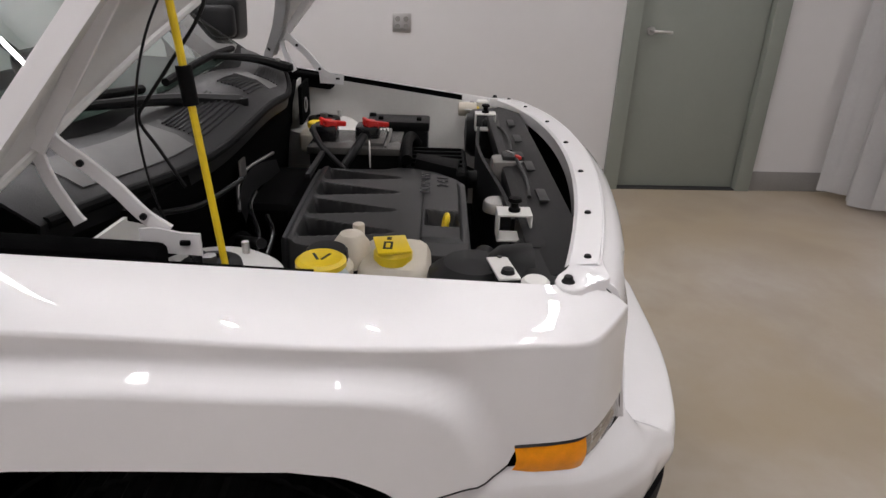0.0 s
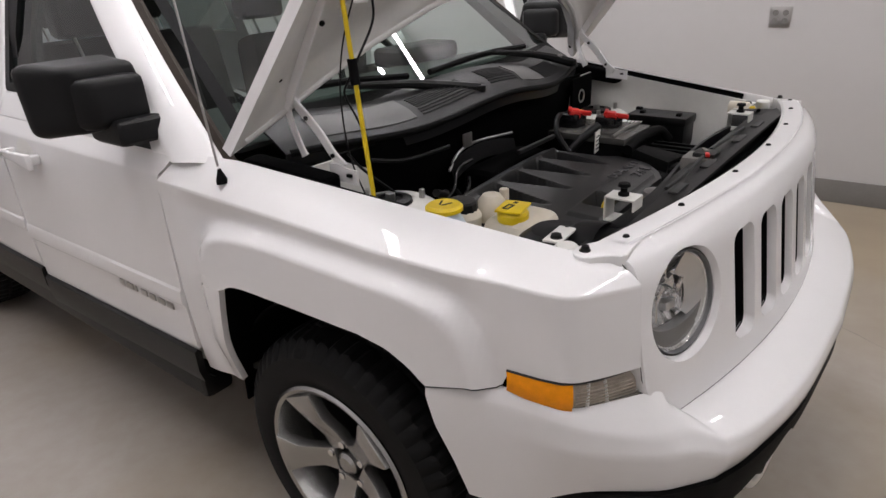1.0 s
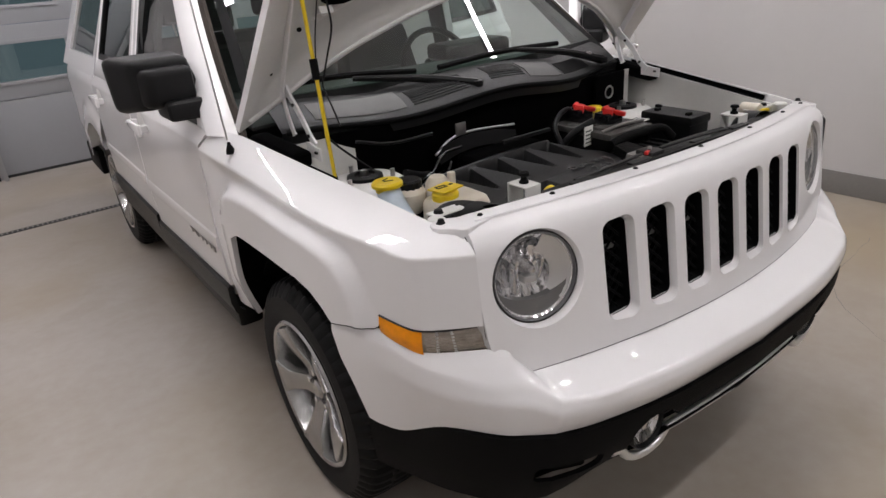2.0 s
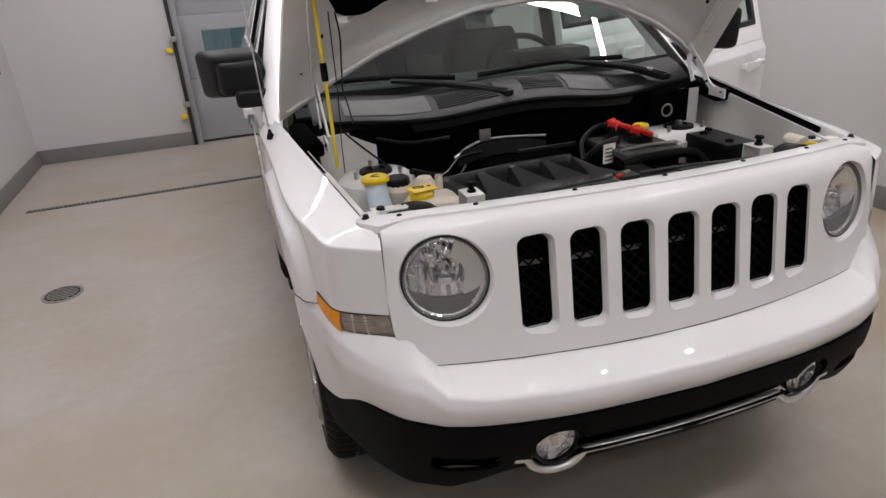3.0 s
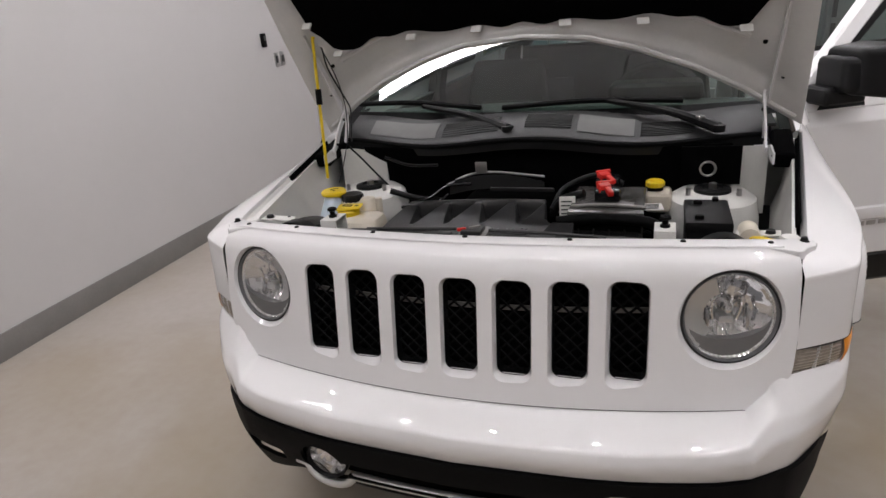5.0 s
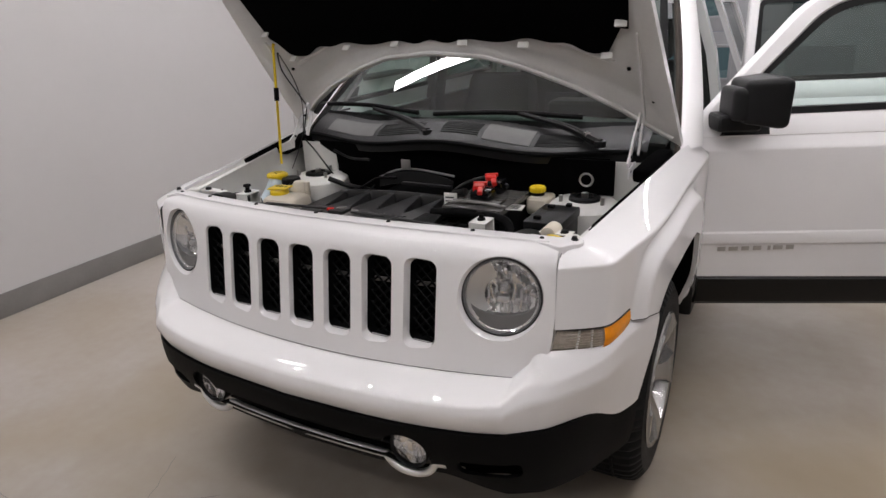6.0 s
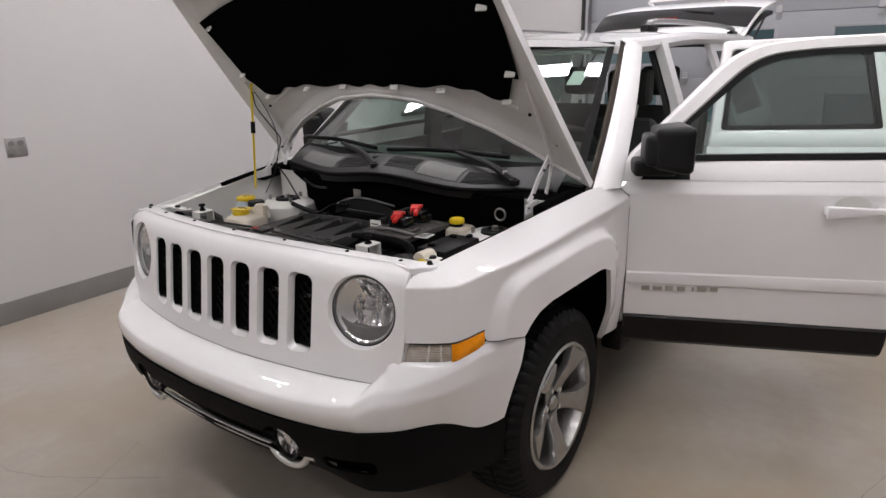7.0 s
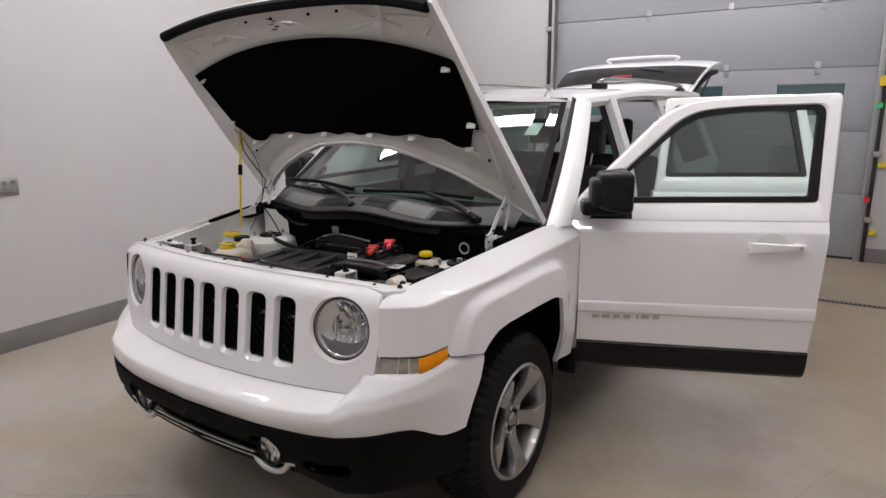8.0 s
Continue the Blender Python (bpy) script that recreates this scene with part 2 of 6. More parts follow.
def tube(points, r, n=5, seg=8, bm=None, smooth=True, r2=None):
    out = bm or bmesh.new()
    pts = [Vector(q) for q in (curve(points, n) if smooth and len(points) > 2 else points)]
    rings = []
    up = Vector((0.13, 0.31, 0.94)).normalized()
    for i, q in enumerate(pts):
        d = (pts[min(i + 1, len(pts) - 1)] - pts[max(i - 1, 0)]).normalized()
        a = d.cross(up)
        a = a.normalized() if a.length > 1e-4 else d.orthogonal().normalized()
        b = d.cross(a).normalized()
        rr = r + ((r if r2 is None else r2) - r) * i / max(1, len(pts) - 1)
        rings.append([out.verts.new(q + rr * (math.cos(2 * math.pi * k / seg) * a + math.sin(2 * math.pi * k / seg) * b)) for k in range(seg)])
    for g, h in zip(rings, rings[1:]):
        for k in range(seg):
            out.faces.new((g[k], g[(k + 1) % seg], h[(k + 1) % seg], h[k]))
    out.faces.new(rings[0])
    out.faces.new(rings[-1])
    return out


def lathe(profile, seg=48, axis="y", at=(0, 0, 0), bm=None, wave=None):
    """Turns (radius, height) pairs round an axis; heights run along it."""
    out = bm or bmesh.new()
    rings = []
    for i, (r, h) in enumerate(profile):
        ring = []
        for k in range(seg):
            a = 2 * math.pi * k / seg
            rr = r + (wave(i, k) if wave else 0)
            c, s = rr * math.cos(a), rr * math.sin(a)
            q = {"y": (c, h, s), "z": (c, s, h), "x": (h, c, s)}[axis]
            ring.append(out.verts.new(Vector(at) + Vector(q)))
        rings.append(ring)
    for g, h in zip(rings, rings[1:]):
        for k in range(seg):
            out.faces.new((g[k], g[(k + 1) % seg], h[(k + 1) % seg], h[k]))
    return out


def prism(outline, depth, bm=None, m=None, bevel=0.0, seg=2):
    """Outline in x, y, raised along z by depth, then posed by m."""
    out = bm or bmesh.new()
    lo = [out.verts.new((x, y, 0)) for x, y in outline]
    f = out.faces.new(lo)
    got = bmesh.ops.extrude_face_region(out, geom=[f])
    hi = [v for v in got["geom"] if isinstance(v, bmesh.types.BMVert)]
    bmesh.ops.translate(out, verts=hi, vec=(0, 0, depth))
    if bevel:
        edges = [e for e in out.edges if e.verts[0] in hi and e.verts[1] in hi]
        bmesh.ops.bevel(out, geom=edges, offset=bevel, segments=seg, profile=0.6, affect="EDGES")
    if m is not None:
        verts = {v for f2 in out.faces for v in f2.verts} if bm is None else set(lo) | set(hi)
        bmesh.ops.transform(out, matrix=m, verts=list(verts))
    return out


def rounded(w, h, r, n=4, cx=0.0, cy=0.0):
    out = []
    for sx, sy, a0 in ((1, 1, 0), (-1, 1, 90), (-1, -1, 180), (1, -1, 270)):
        for k in range(n + 1):
            a = radians(a0 + 90 * k / n)
            out.append((cx + sx * (w / 2 - r) + r * math.cos(a), cy + sy * (h / 2 - r) + r * math.sin(a)))
    return out


def cut(bm, cutter):
    """The first solid less the second one."""
    a, b = new("solid", mesh_of(bm, "solid")), new("cutter", mesh_of(cutter, "cutter"))
    mod = a.modifiers.new("cut", "BOOLEAN")
    mod.object, mod.operation, mod.solver = b, "DIFFERENCE", "EXACT"
    deps = bpy.context.evaluated_depsgraph_get()
    me = bpy.data.meshes.new_from_object(a.evaluated_get(deps))
    out = bmesh.new()
    out.from_mesh(me)
    for o in (a, b):
        data = o.data
        bpy.data.objects.remove(o)
        bpy.data.meshes.remove(data)
    bpy.data.meshes.remove(me)
    return out


def round_corner(rows, index, r, n=5):
    """Replaces one row of a sheet by a rounded bend of size r."""
    a, b, c = rows[index - 1:index + 2]
    bend = [[] for _ in range(n)]
    for p, q, w in zip(a, b, c):
        p, q, w = (np.array(k, float) for k in (p, q, w))
        u0, u2 = p - q, w - q
        l0, l2 = np.linalg.norm(u0), np.linalg.norm(u2)
        k0, k2 = q + u0 * min(0.48, r / max(l0, 1e-6)), q + u2 * min(0.48, r / max(l2, 1e-6))
        for i in range(n):
            t = i / (n - 1)
            bend[i].append(tuple((1 - t) ** 2 * k0 + 2 * t * (1 - t) * q + t * t * k2))
    return rows[:index] + bend + rows[index + 1:]


def step(a, b, v):
    t = min(1.0, max(0.0, (v - a) / (b - a)))
    return t * t * (3 - 2 * t)


def lerp(points, v):
    for (a, p), (b, q) in zip(points, points[1:]):
        if v <= b:
            return p + (q - p) * max(0.0, (v - a) / (b - a))
    return points[-1][1]


def words(text, size, depth, m, name, mat, parent):
    data = bpy.data.curves.new(name, "FONT")
    data.body, data.size, data.extrude, data.align_x, data.align_y = text, size, depth, "CENTER", "CENTER"
    ob = new(name, data)
    me = bpy.data.meshes.new_from_object(ob.evaluated_get(bpy.context.evaluated_depsgraph_get()))
    bpy.data.objects.remove(ob)
    bpy.data.curves.remove(data)
    return part(name, me, mat, parent, "", m)

SPOT = material("spot_lens", (1.0, 0.968, 0.968), 0.4, emission=365.0)

# ---- the workshop bay ----
def box_between(lo, hi, bevel=0.0, bm=None):
    size = [b - a for a, b in zip(lo, hi)]
    return rbox(size, [(a + b) / 2 for a, b in zip(lo, hi)], bevel, 2, bm)


T = 0.2
structure("floor", box_between((WEST - T, SOUTH - T, -0.2), (EAST + T, NORTH + T, 0)), FLOOR,
          "beige-grey epoxy-coated concrete floor with faint cracks and stains", "floor", ROOM)
structure("ceiling", box_between((WEST - T, SOUTH - T, HIGH), (EAST + T, NORTH + T, HIGH + 0.15)), CEIL,
          "plain white workshop ceiling with strip lights", "ceiling", ROOM)

# west wall, with a recess that has a sill
NICHE = (4.55, 5.55, 0.92, 2.2)
wall = bmesh.new()
box_between((WEST - T, SOUTH, 0), (WEST, NICHE[0], HIGH), bm=wall)
box_between((WEST - T, NICHE[1], 0), (WEST, NORTH, HIGH), bm=wall)
box_between((WEST - T, NICHE[0], 0), (WEST, NICHE[1], NICHE[2]), bm=wall)
box_between((WEST - T, NICHE[0], NICHE[3]), (WEST, NICHE[1], HIGH), bm=wall)
box_between((WEST - T - 0.05, NICHE[0] - 0.1, NICHE[2] - 0.1), (WEST - T, NICHE[1] + 0.1, NICHE[3] + 0.1), bm=wall)
structure("wall_west", wall, WALL, "smooth pale grey painted wall with a shallow recess", "wall", ROOM)
structure("niche_sill", box_between((WEST - 0.19, NICHE[0] + 0.002, NICHE[2] + 0.001), (WEST + 0.05, NICHE[1] - 0.002, NICHE[2] + 0.035), 0.004),
          DASH, "dark grey sill of the wall recess", "sill", ROOM)

# east wall, with the door opening
DOOR = (-1.73, -0.82, 2.12)
wall = bmesh.new()
box_between((EAST, SOUTH, 0), (EAST + T, DOOR[0], HIGH), bm=wall)
box_between((EAST, DOOR[1], 0), (EAST + T, NORTH, HIGH), bm=wall)
box_between((EAST, DOOR[0], DOOR[2]), (EAST + T, DOOR[1], HIGH), bm=wall)
structure("wall_east", wall, WALL, "smooth pale grey painted wall beside the door", "wall", ROOM)
structure("wall_south", box_between((WEST - T, SOUTH - T, 0), (EAST + T, SOUTH, HIGH)), WALL, "plain pale painted wall closing the bay", "wall", ROOM)

# north wall, with the sectional door
GATE = (-1.17, 2.07, 3.3)
wall = bmesh.new()
box_between((WEST - T, NORTH, 0), (GATE[0], NORTH + T, HIGH), bm=wall)
box_between((GATE[1], NORTH, 0), (EAST + T, NORTH + T, HIGH), bm=wall)
box_between((GATE[0], NORTH, GATE[2]), (GATE[1], NORTH + T, HIGH), bm=wall)
structure("wall_north", wall, WALL, "pale painted wall round the overhead door", "wall", ROOM)

# coved base along the walls
BH = 0.14
for name, lo, hi in (("baseboard_west", (WEST, SOUTH, 0), (WEST + 0.012, NORTH, BH)),
                     ("baseboard_east", (EAST - 0.012, DOOR[1] + 0.075, 0), (EAST, NORTH, BH)),
                     ("baseboard_east_far", (EAST - 0.012, SOUTH, 0), (EAST, DOOR[0] - 0.075, BH)),
                     ("baseboard_north", (WEST + 0.012, NORTH - 0.012, 0), (GATE[0] - 0.06, NORTH, BH)),
                     ("baseboard_north_far", (GATE[1] + 0.06, NORTH - 0.012, 0), (EAST - 0.012, NORTH, BH))):
    structure(name, box_between(lo, hi, 0.004), BASE, "dark grey painted wall base", "baseboard", ROOM)

# grey-green door
door = thing("door_1", "grey-green painted steel door, closed, with lever handle", "door", kind="structure", m=ROOM)
frame_bm = bmesh.new()
for y0, y1 in ((DOOR[0] - 0.07, DOOR[0] + 0.03), (DOOR[1] - 0.03, DOOR[1] + 0.07)):
    box_between((EAST - 0.03, y0, 0), (EAST + 0.12, y1, DOOR[2] + 0.05), 0.004, frame_bm)
box_between((EAST - 0.03, DOOR[0] + 0.03, DOOR[2] - 0.03), (EAST + 0.12, DOOR[1] - 0.03, DOOR[2] + 0.05), 0.004, frame_bm)
part("door_frame", frame_bm, GREEN, door)
part("door_leaf", box_between((EAST + 0.03, DOOR[0] + 0.034, 0.012), (EAST + 0.075, DOOR[1] - 0.034, DOOR[2] - 0.034), 0.003), GREEN, door)
part("threshold", box_between((EAST - 0.02, DOOR[0] + 0.03, 0.0), (EAST + 0.14, DOOR[1] - 0.03, 0.008), 0.002), INK, door)
hb = cyl(0.026, 0.012, (EAST + 0.024, DOOR[1] - 0.12, 1.055), "x", seg=20)
tube([(EAST + 0.02, DOOR[1] - 0.12, 1.055), (EAST - 0.03, DOOR[1] - 0.12, 1.055), (EAST - 0.035, DOOR[1] - 0.14, 1.055), (EAST - 0.035, DOOR[1] - 0.24, 1.05)], 0.009, bm=hb)
part("handle", hb, STEEL, door, "satin steel lever handle")
part("backing_wall", box_between((EAST + 0.13, DOOR[0] - 0.1, 0), (EAST + 0.19, DOOR[1] + 0.1, DOOR[2] + 0.1)), WALL, door)


# sockets and switches
def socket(y, z, x, face, w=0.115, h=0.115, gangs=2):
    ob = thing("power_outlet" if gangs == 2 else "light_switch",
               "double steel power outlet plate on the pale wall" if gangs == 2 else "small steel switch plate on the pale wall",
               "outlet" if gangs == 2 else "switch", m=ROOM)
    part("plate", rbox((0.006, w, h), (x + face * 0.003, y, z), 0.002), STEEL, ob)
    if gangs == 2:
        for dy in (-0.026, 0.026):
            for dz in (-0.022, 0.022):
                b = cyl(0.0165, 0.004, (x + face * 0.008, y + dy, z + dz), "x", seg=16)
                for k in (-0.006, 0.006):
                    rbox((0.002, 0.003, 0.009), (x + face * 0.011, y + dy + k, z + dz + 0.003), 0, bm=b)
                part("receptacle", b, BASE, ob)
    else:
        part("rocker", rbox((0.01, 0.03, 0.06), (x + face * 0.008, y, z), 0.002), DASH, ob)


socket(0.75 - 0.09, 1.062, EAST, -1)
socket(0.63 + 0.10, 1.065, WEST, 1)
socket(4.04, 1.16, WEST, 1, 0.07, 0.115, 1)
socket(4.14, 1.16, WEST, 1, 0.07, 0.115, 1)
reader = thing("wall_controller", "small black wall-mounted controller box", "controller", m=ROOM)
part("housing", rbox((0.03, 0.05, 0.11), (WEST + 0.015, 3.86, 1.33), 0.006), BLACK, reader)
part("keypad", rbox((0.004, 0.03, 0.04), (WEST + 0.031, 3.86, 1.345), 0.001), DASH, reader)

# sectional overhead door
gate = thing("door_2", "white insulated sectional overhead garage door, closed", "garage door", kind="structure", m=ROOM)
rows_z = [0.02] + [0.045 + 0.605 * k for k in range(1, 6)] + [3.26]
PANES = (-0.66, 0.42, 1.505)
for i, (a, b) in enumerate(zip(rows_z, rows_z[1:])):
    bm = box_between((GATE[0] + 0.02, NORTH + 0.05, a + 0.003), (GATE[1] - 0.02, NORTH + 0.1, b - 0.003), 0.004)
    zc = (a + b) / 2
    if i in (1, 2):
        cutter = bmesh.new()
        for cx in PANES:
            box_between((cx - 0.29, NORTH, zc - 0.15), (cx + 0.29, NORTH + 0.2, zc + 0.15), bm=cutter)
        bm = cut(bm, cutter)
    panel = part("panel", bm, DOORPANEL, gate)
    if i in (1, 2):
        for cx in PANES:
            part("pane", box_between((cx - 0.29, NORTH + 0.07, zc - 0.15), (cx + 0.29, NORTH + 0.076, zc + 0.15)), GLASS, panel)
            fr = bmesh.new()
            for sx in (-1, 1):
                rbox((0.03, 0.012, 0.36), (cx + sx * 0.305, NORTH + 0.046, zc), 0.003, bm=fr)
            for sz in (-1, 1):
                rbox((0.58, 0.012, 0.03), (cx, NORTH + 0.046, zc + sz * 0.165), 0.003, bm=fr)
            part("window_trim", fr, DOORPANEL, panel)
for k in range(3):
    for z in rows_z[1:-1]:
        b = rbox((0.05, 0.012, 0.12), (GATE[0] + 1.08 + k * 0.82, NORTH + 0.044, z), 0.002)
        cyl(0.008, 0.05, (GATE[0] + 1.08 + k * 0.82, NORTH + 0.038, z), "x", seg=10, bm=b)
        part("hinge", b, ALU, gate)
part("bottom_seal", box_between((GATE[0] + 0.02, NORTH + 0.045, 0.0), (GATE[1] - 0.02, NORTH + 0.105, 0.022)), INK, gate)
for x, s in ((GATE[0], -1), (GATE[1], 1)):
    b = bmesh.new()
    rbox((0.055, 0.004, 3.3), (x + s * 0.0, NORTH - 0.004, 1.65), 0, bm=b)
    rbox((0.004, 0.06, 3.3), (x - s * 0.027, NORTH - 0.034, 1.65), 0, bm=b)
    rbox((0.03, 0.004, 3.3), (x - s * 0.014, NORTH - 0.066, 1.65), 0, bm=b)
    part("track", b, ALU, gate)
    part("jamb_seal", rbox((0.035, 0.03, 3.3), (x + s * 0.045, NORTH - 0.015, 1.65), 0.004), INK, gate)
    for z in (0.42, 1.05, 1.75, 2.4):
        part("bracket", rbox((0.07, 0.05, 0.05), (x + s * 0.05, NORTH - 0.026, z), 0.004), STEEL, gate)
    for z in (0.30, 0.95):
        part("sensor", rbox((0.06, 0.05, 0.045), (x + s * 0.10, NORTH - 0.028, z), 0.006), YELLOW, gate)
structure("backdrop", box_between((GATE[0] - 1, NORTH + 1.6, -0.2), (GATE[1] + 1, NORTH + 1.62, 4)), YARD,
          "dim grey yard seen through the door windows", "backdrop", ROOM)
for z, mat, name in ((1.72, YELLOW, "yellow_tag"), (1.50, GREENTAPE, "green_tag"), (0.62, RED, "red_tag")):
    tagged(part(name, rbox((0.045, 0.003, 0.09 if z > 1.6 else 0.05), (GATE[1] + 0.02, NORTH - 0.0695, z), 0), mat, None, m=ROOM),
           name.replace("_", " ") + " stuck to the door track", "tag")

# trench drain and round floor drain
trench = thing("trench_drain", "long narrow black slotted trench drain in the floor", "drain", m=ROOM)
part("channel", box_between((-2.46, 4.41, 0.0005), (2.45, 4.47, 0.003)), INK, trench)
slot = mesh_of(rbox((0.011, 0.05, 0.006), (0, 0, 0), 0), "slat")
for i in range(160):
    part("slat", slot, BASE, trench, "", pose(-2.45 + i * 0.0307, 4.44, 0.004))
drain = thing("floor_drain", "round cast metal floor drain", "drain", m=pose(-2.025, 2.60, 0))
part("rim", lathe([(0.105, 0.0), (0.105, 0.004), (0.09, 0.006), (0.088, 0.001)], 36, "z"), BASE, drain)
part("grate", cyl(0.088, 0.003, (0, 0, 0.0025), seg=36), BLACK, drain)
for i in range(7):
    w = 2 * math.sqrt(max(0.0, 0.08 ** 2 - (0.022 * (i - 3)) ** 2))
    part("bar", rbox((w, 0.009, 0.003), (0, 0.022 * (i - 3), 0.005), 0), BASE, drain)

# cracks in the floor coating
def crack(points, name="floor_crack"):
    rng = random.Random(len(points) + int(100 * abs(points[0][0])))
    bm = bmesh.new()
    pts = curve([(x, y, 0) for x, y in points], 14)
    left, right = [], []
    for a, b in zip(pts, pts[1:]):
        d = Vector(b - a).normalized()
        side = Vector((-d.y, d.x, 0))
        j = Vector(a) + side * rng.uniform(-0.006, 0.006)
        w = rng.uniform(0.0006, 0.0018)
        left.append(j + side * w + Vector((0, 0, 0.0006)))
        right.append(j - side * w + Vector((0, 0, 0.0006)))
    sheet([left, right], bm)
    tagged(part(name, bm, BASE), "hairline crack in the floor coating", "crack", kind="structure")


crack([(-0.75, 0.15), (-0.55, -0.35), (-0.62, -0.8), (-0.5, -1.4)])
crack([(-2.4, -0.3), (-1.7, -0.2), (-1.0, -0.25), (-0.4, 0.1)])
crack([(1.45, 0.4), (1.62, 0.9), (1.7, 1.3), (1.9, 1.9)])
crack([(1.0, -0.2), (1.45, 0.4), (2.2, 0.55)])

# hanging plastic sheet by the door
sheet_rows = []
for iz in range(13):
    z = 0.04 + iz * 0.22
    row = []
    for k in range(61):
        t = k / 60
        wav = 0.05 * math.sin(t * 26 + 0.4 * math.sin(z * 1.3)) + 0.02 * math.sin(t * 61 + z)
        row.append((2.69 - 0.75 * t + 0.4 * wav, -2.17 - 0.33 * t + wav * (1 - 0.15 * z / 3) - 0.02 * z, z + 0.02 * math.sin(t * 13)))
    sheet_rows.append(row)
curtain = thing("plastic_curtain", "grey hanging plastic sheet curtain with soft folds", "curtain")
part("sheet", sheet(sheet_rows, thick=0.003), SHEET, curtain)
part("curtain_rail", tube([(2.72, -2.15, 2.7), (1.9, -2.52, 2.7)], 0.015, smooth=False), ALU, curtain)
for x, y in ((2.6, -2.2), (2.0, -2.47)):
    part("hanger", tube([(x, y, 2.71), (x, y, HIGH)], 0.005, smooth=False), ALU, curtain)

# strip lights across the bay and round downlights
def strip_light(x, y, length, turn=0, w=0.13):
    ob = thing("strip_light", "white linear led ceiling fixture, lit", "ceiling light", "strip lights", m=ROOM @ pose(x, y, HIGH, 0, 0, turn))
    part("housing", rbox((length, w, 0.05), (0, 0, -0.025), 0.006), DOORPANEL, ob)
    part("diffuser", rbox((length - 0.03, w - 0.03, 0.012), (0, 0, -0.056), 0.003), LIGHT, ob)
    for k in (-1, 1):
        part("end_cap", rbox((0.012, w, 0.06), (k * length / 2, 0, -0.03), 0.003), DOORPANEL, ob)


def downlight(x, y):
    ob = thing("downlight", "small round recessed ceiling downlight, lit, some rows added as unseen fill", "ceiling light", "downlights", m=ROOM @ pose(x, y, HIGH))
    part("trim_ring", lathe([(0.062, 0.0), (0.065, -0.008), (0.037, -0.012), (0.034, 0.0)], 28, "z"), DOORPANEL, ob)
    part("lens", cyl(0.033, 0.006, (0, 0, -0.006), seg=28), SPOT, ob)


# the pair at y=4.9 is assumed, repeating the y=2.2 pair
for y in (2.2, 4.9):
    for x in (-1.22, 1.12):
        strip_light(x, y, 2.2)
for x in (-0.95, 0.45, 1.85):
    strip_light(x, -0.95, 1.2, 0, 0.10)
strip_light(-2.25, 0.65, 0.5, 0, 0.09)
strip_light(2.42, 1.6, 1.2, 90, 0.10)
# row y=-3.9 is an added, unseen fill for the car's front and sides
for y in (-3.9, -2.6, 0.45, 1.3):
    for x in (-2.1, -1.3, -0.5, 0.3, 1.1, 1.9):
        downlight(x, y)

# ---- the car ----
car = thing("car", "white compact off-road wagon with hood, tailgate and driver side doors open", "car")


def inner_x(y):
    return min(0.69 + 0.14 * (y - 0.33), 0.800 + 0.19 * max(0.0, y - 1.115))


def inner_z(y):
    return min(0.986 + 0.105 * (y - 0.33), 1.066)


PLAN = curve([(0.6768, 0.234, 0), (0.72, 0.2605, 0), (0.755, 0.284, 0), (0.776, 0.301, 0), (0.788, 0.319, 0), (0.796, 0.345, 0), (0.805, 0.385, 0), (0.824, 0.465, 0), (0.838, 0.56, 0), (0.847, 0.70, 0),
              (0.850, 0.92, 0), (0.856, 1.12, 0), (0.866, 1.331, 0)], 8)
LIP = [(0.0, 0.796), (0.400, 0.796), (0.414, 0.760), (0.47, 0.757), (0.548, 0.736), (0.58, 0.765), (0.63, 0.79), (0.70, 0.80), (1.06, 0.797), (1.10, 0.79), (1.14, 0.768), (1.4, 0.768)]
# upper border of the wheel arch flare, y and z
ARCH_EDGE = curve([(0.405, 0.70, 0), (0.425, 0.80, 0), (0.455, 0.875, 0), (0.505, 0.92, 0), (0.59, 0.940, 0), (0.78, 0.948, 0), (0.95, 0.950, 0), (1.08, 0.944, 0),
                   (1.165, 0.922, 0), (1.215, 0.875, 0), (1.238, 0.80, 0), (1.245, 0.68, 0), (1.25, 0.40, 0)], 4)


def flare_out(y, z, base_rec):
    """How far the wheel arch flare stands out of the body side."""
    best, sign = 9.0, 0.0
    for p, q in zip(ARCH_EDGE, ARCH_EDGE[1:]):
        dy, dz = q[0] - p[0], q[1] - p[1]
        t = min(1.0, max(0.0, ((y - p[0]) * dy + (z - p[1]) * dz) / (dy * dy + dz * dz)))
        d = math.hypot(y - p[0] - t * dy, z - p[1] - t * dz)
        if d < best:
            best, sign = d, dy * (z - p[1]) - dz * (y - p[0])
    d = best if sign < 0 else -best
    f = min(1.0, max(0.0, d / 0.036))
    f = f + 0.06 * math.sin(2 * math.pi * f) * (-1)
    return (0.023 * f + base_rec * f) * step(0.40, 0.64, z)


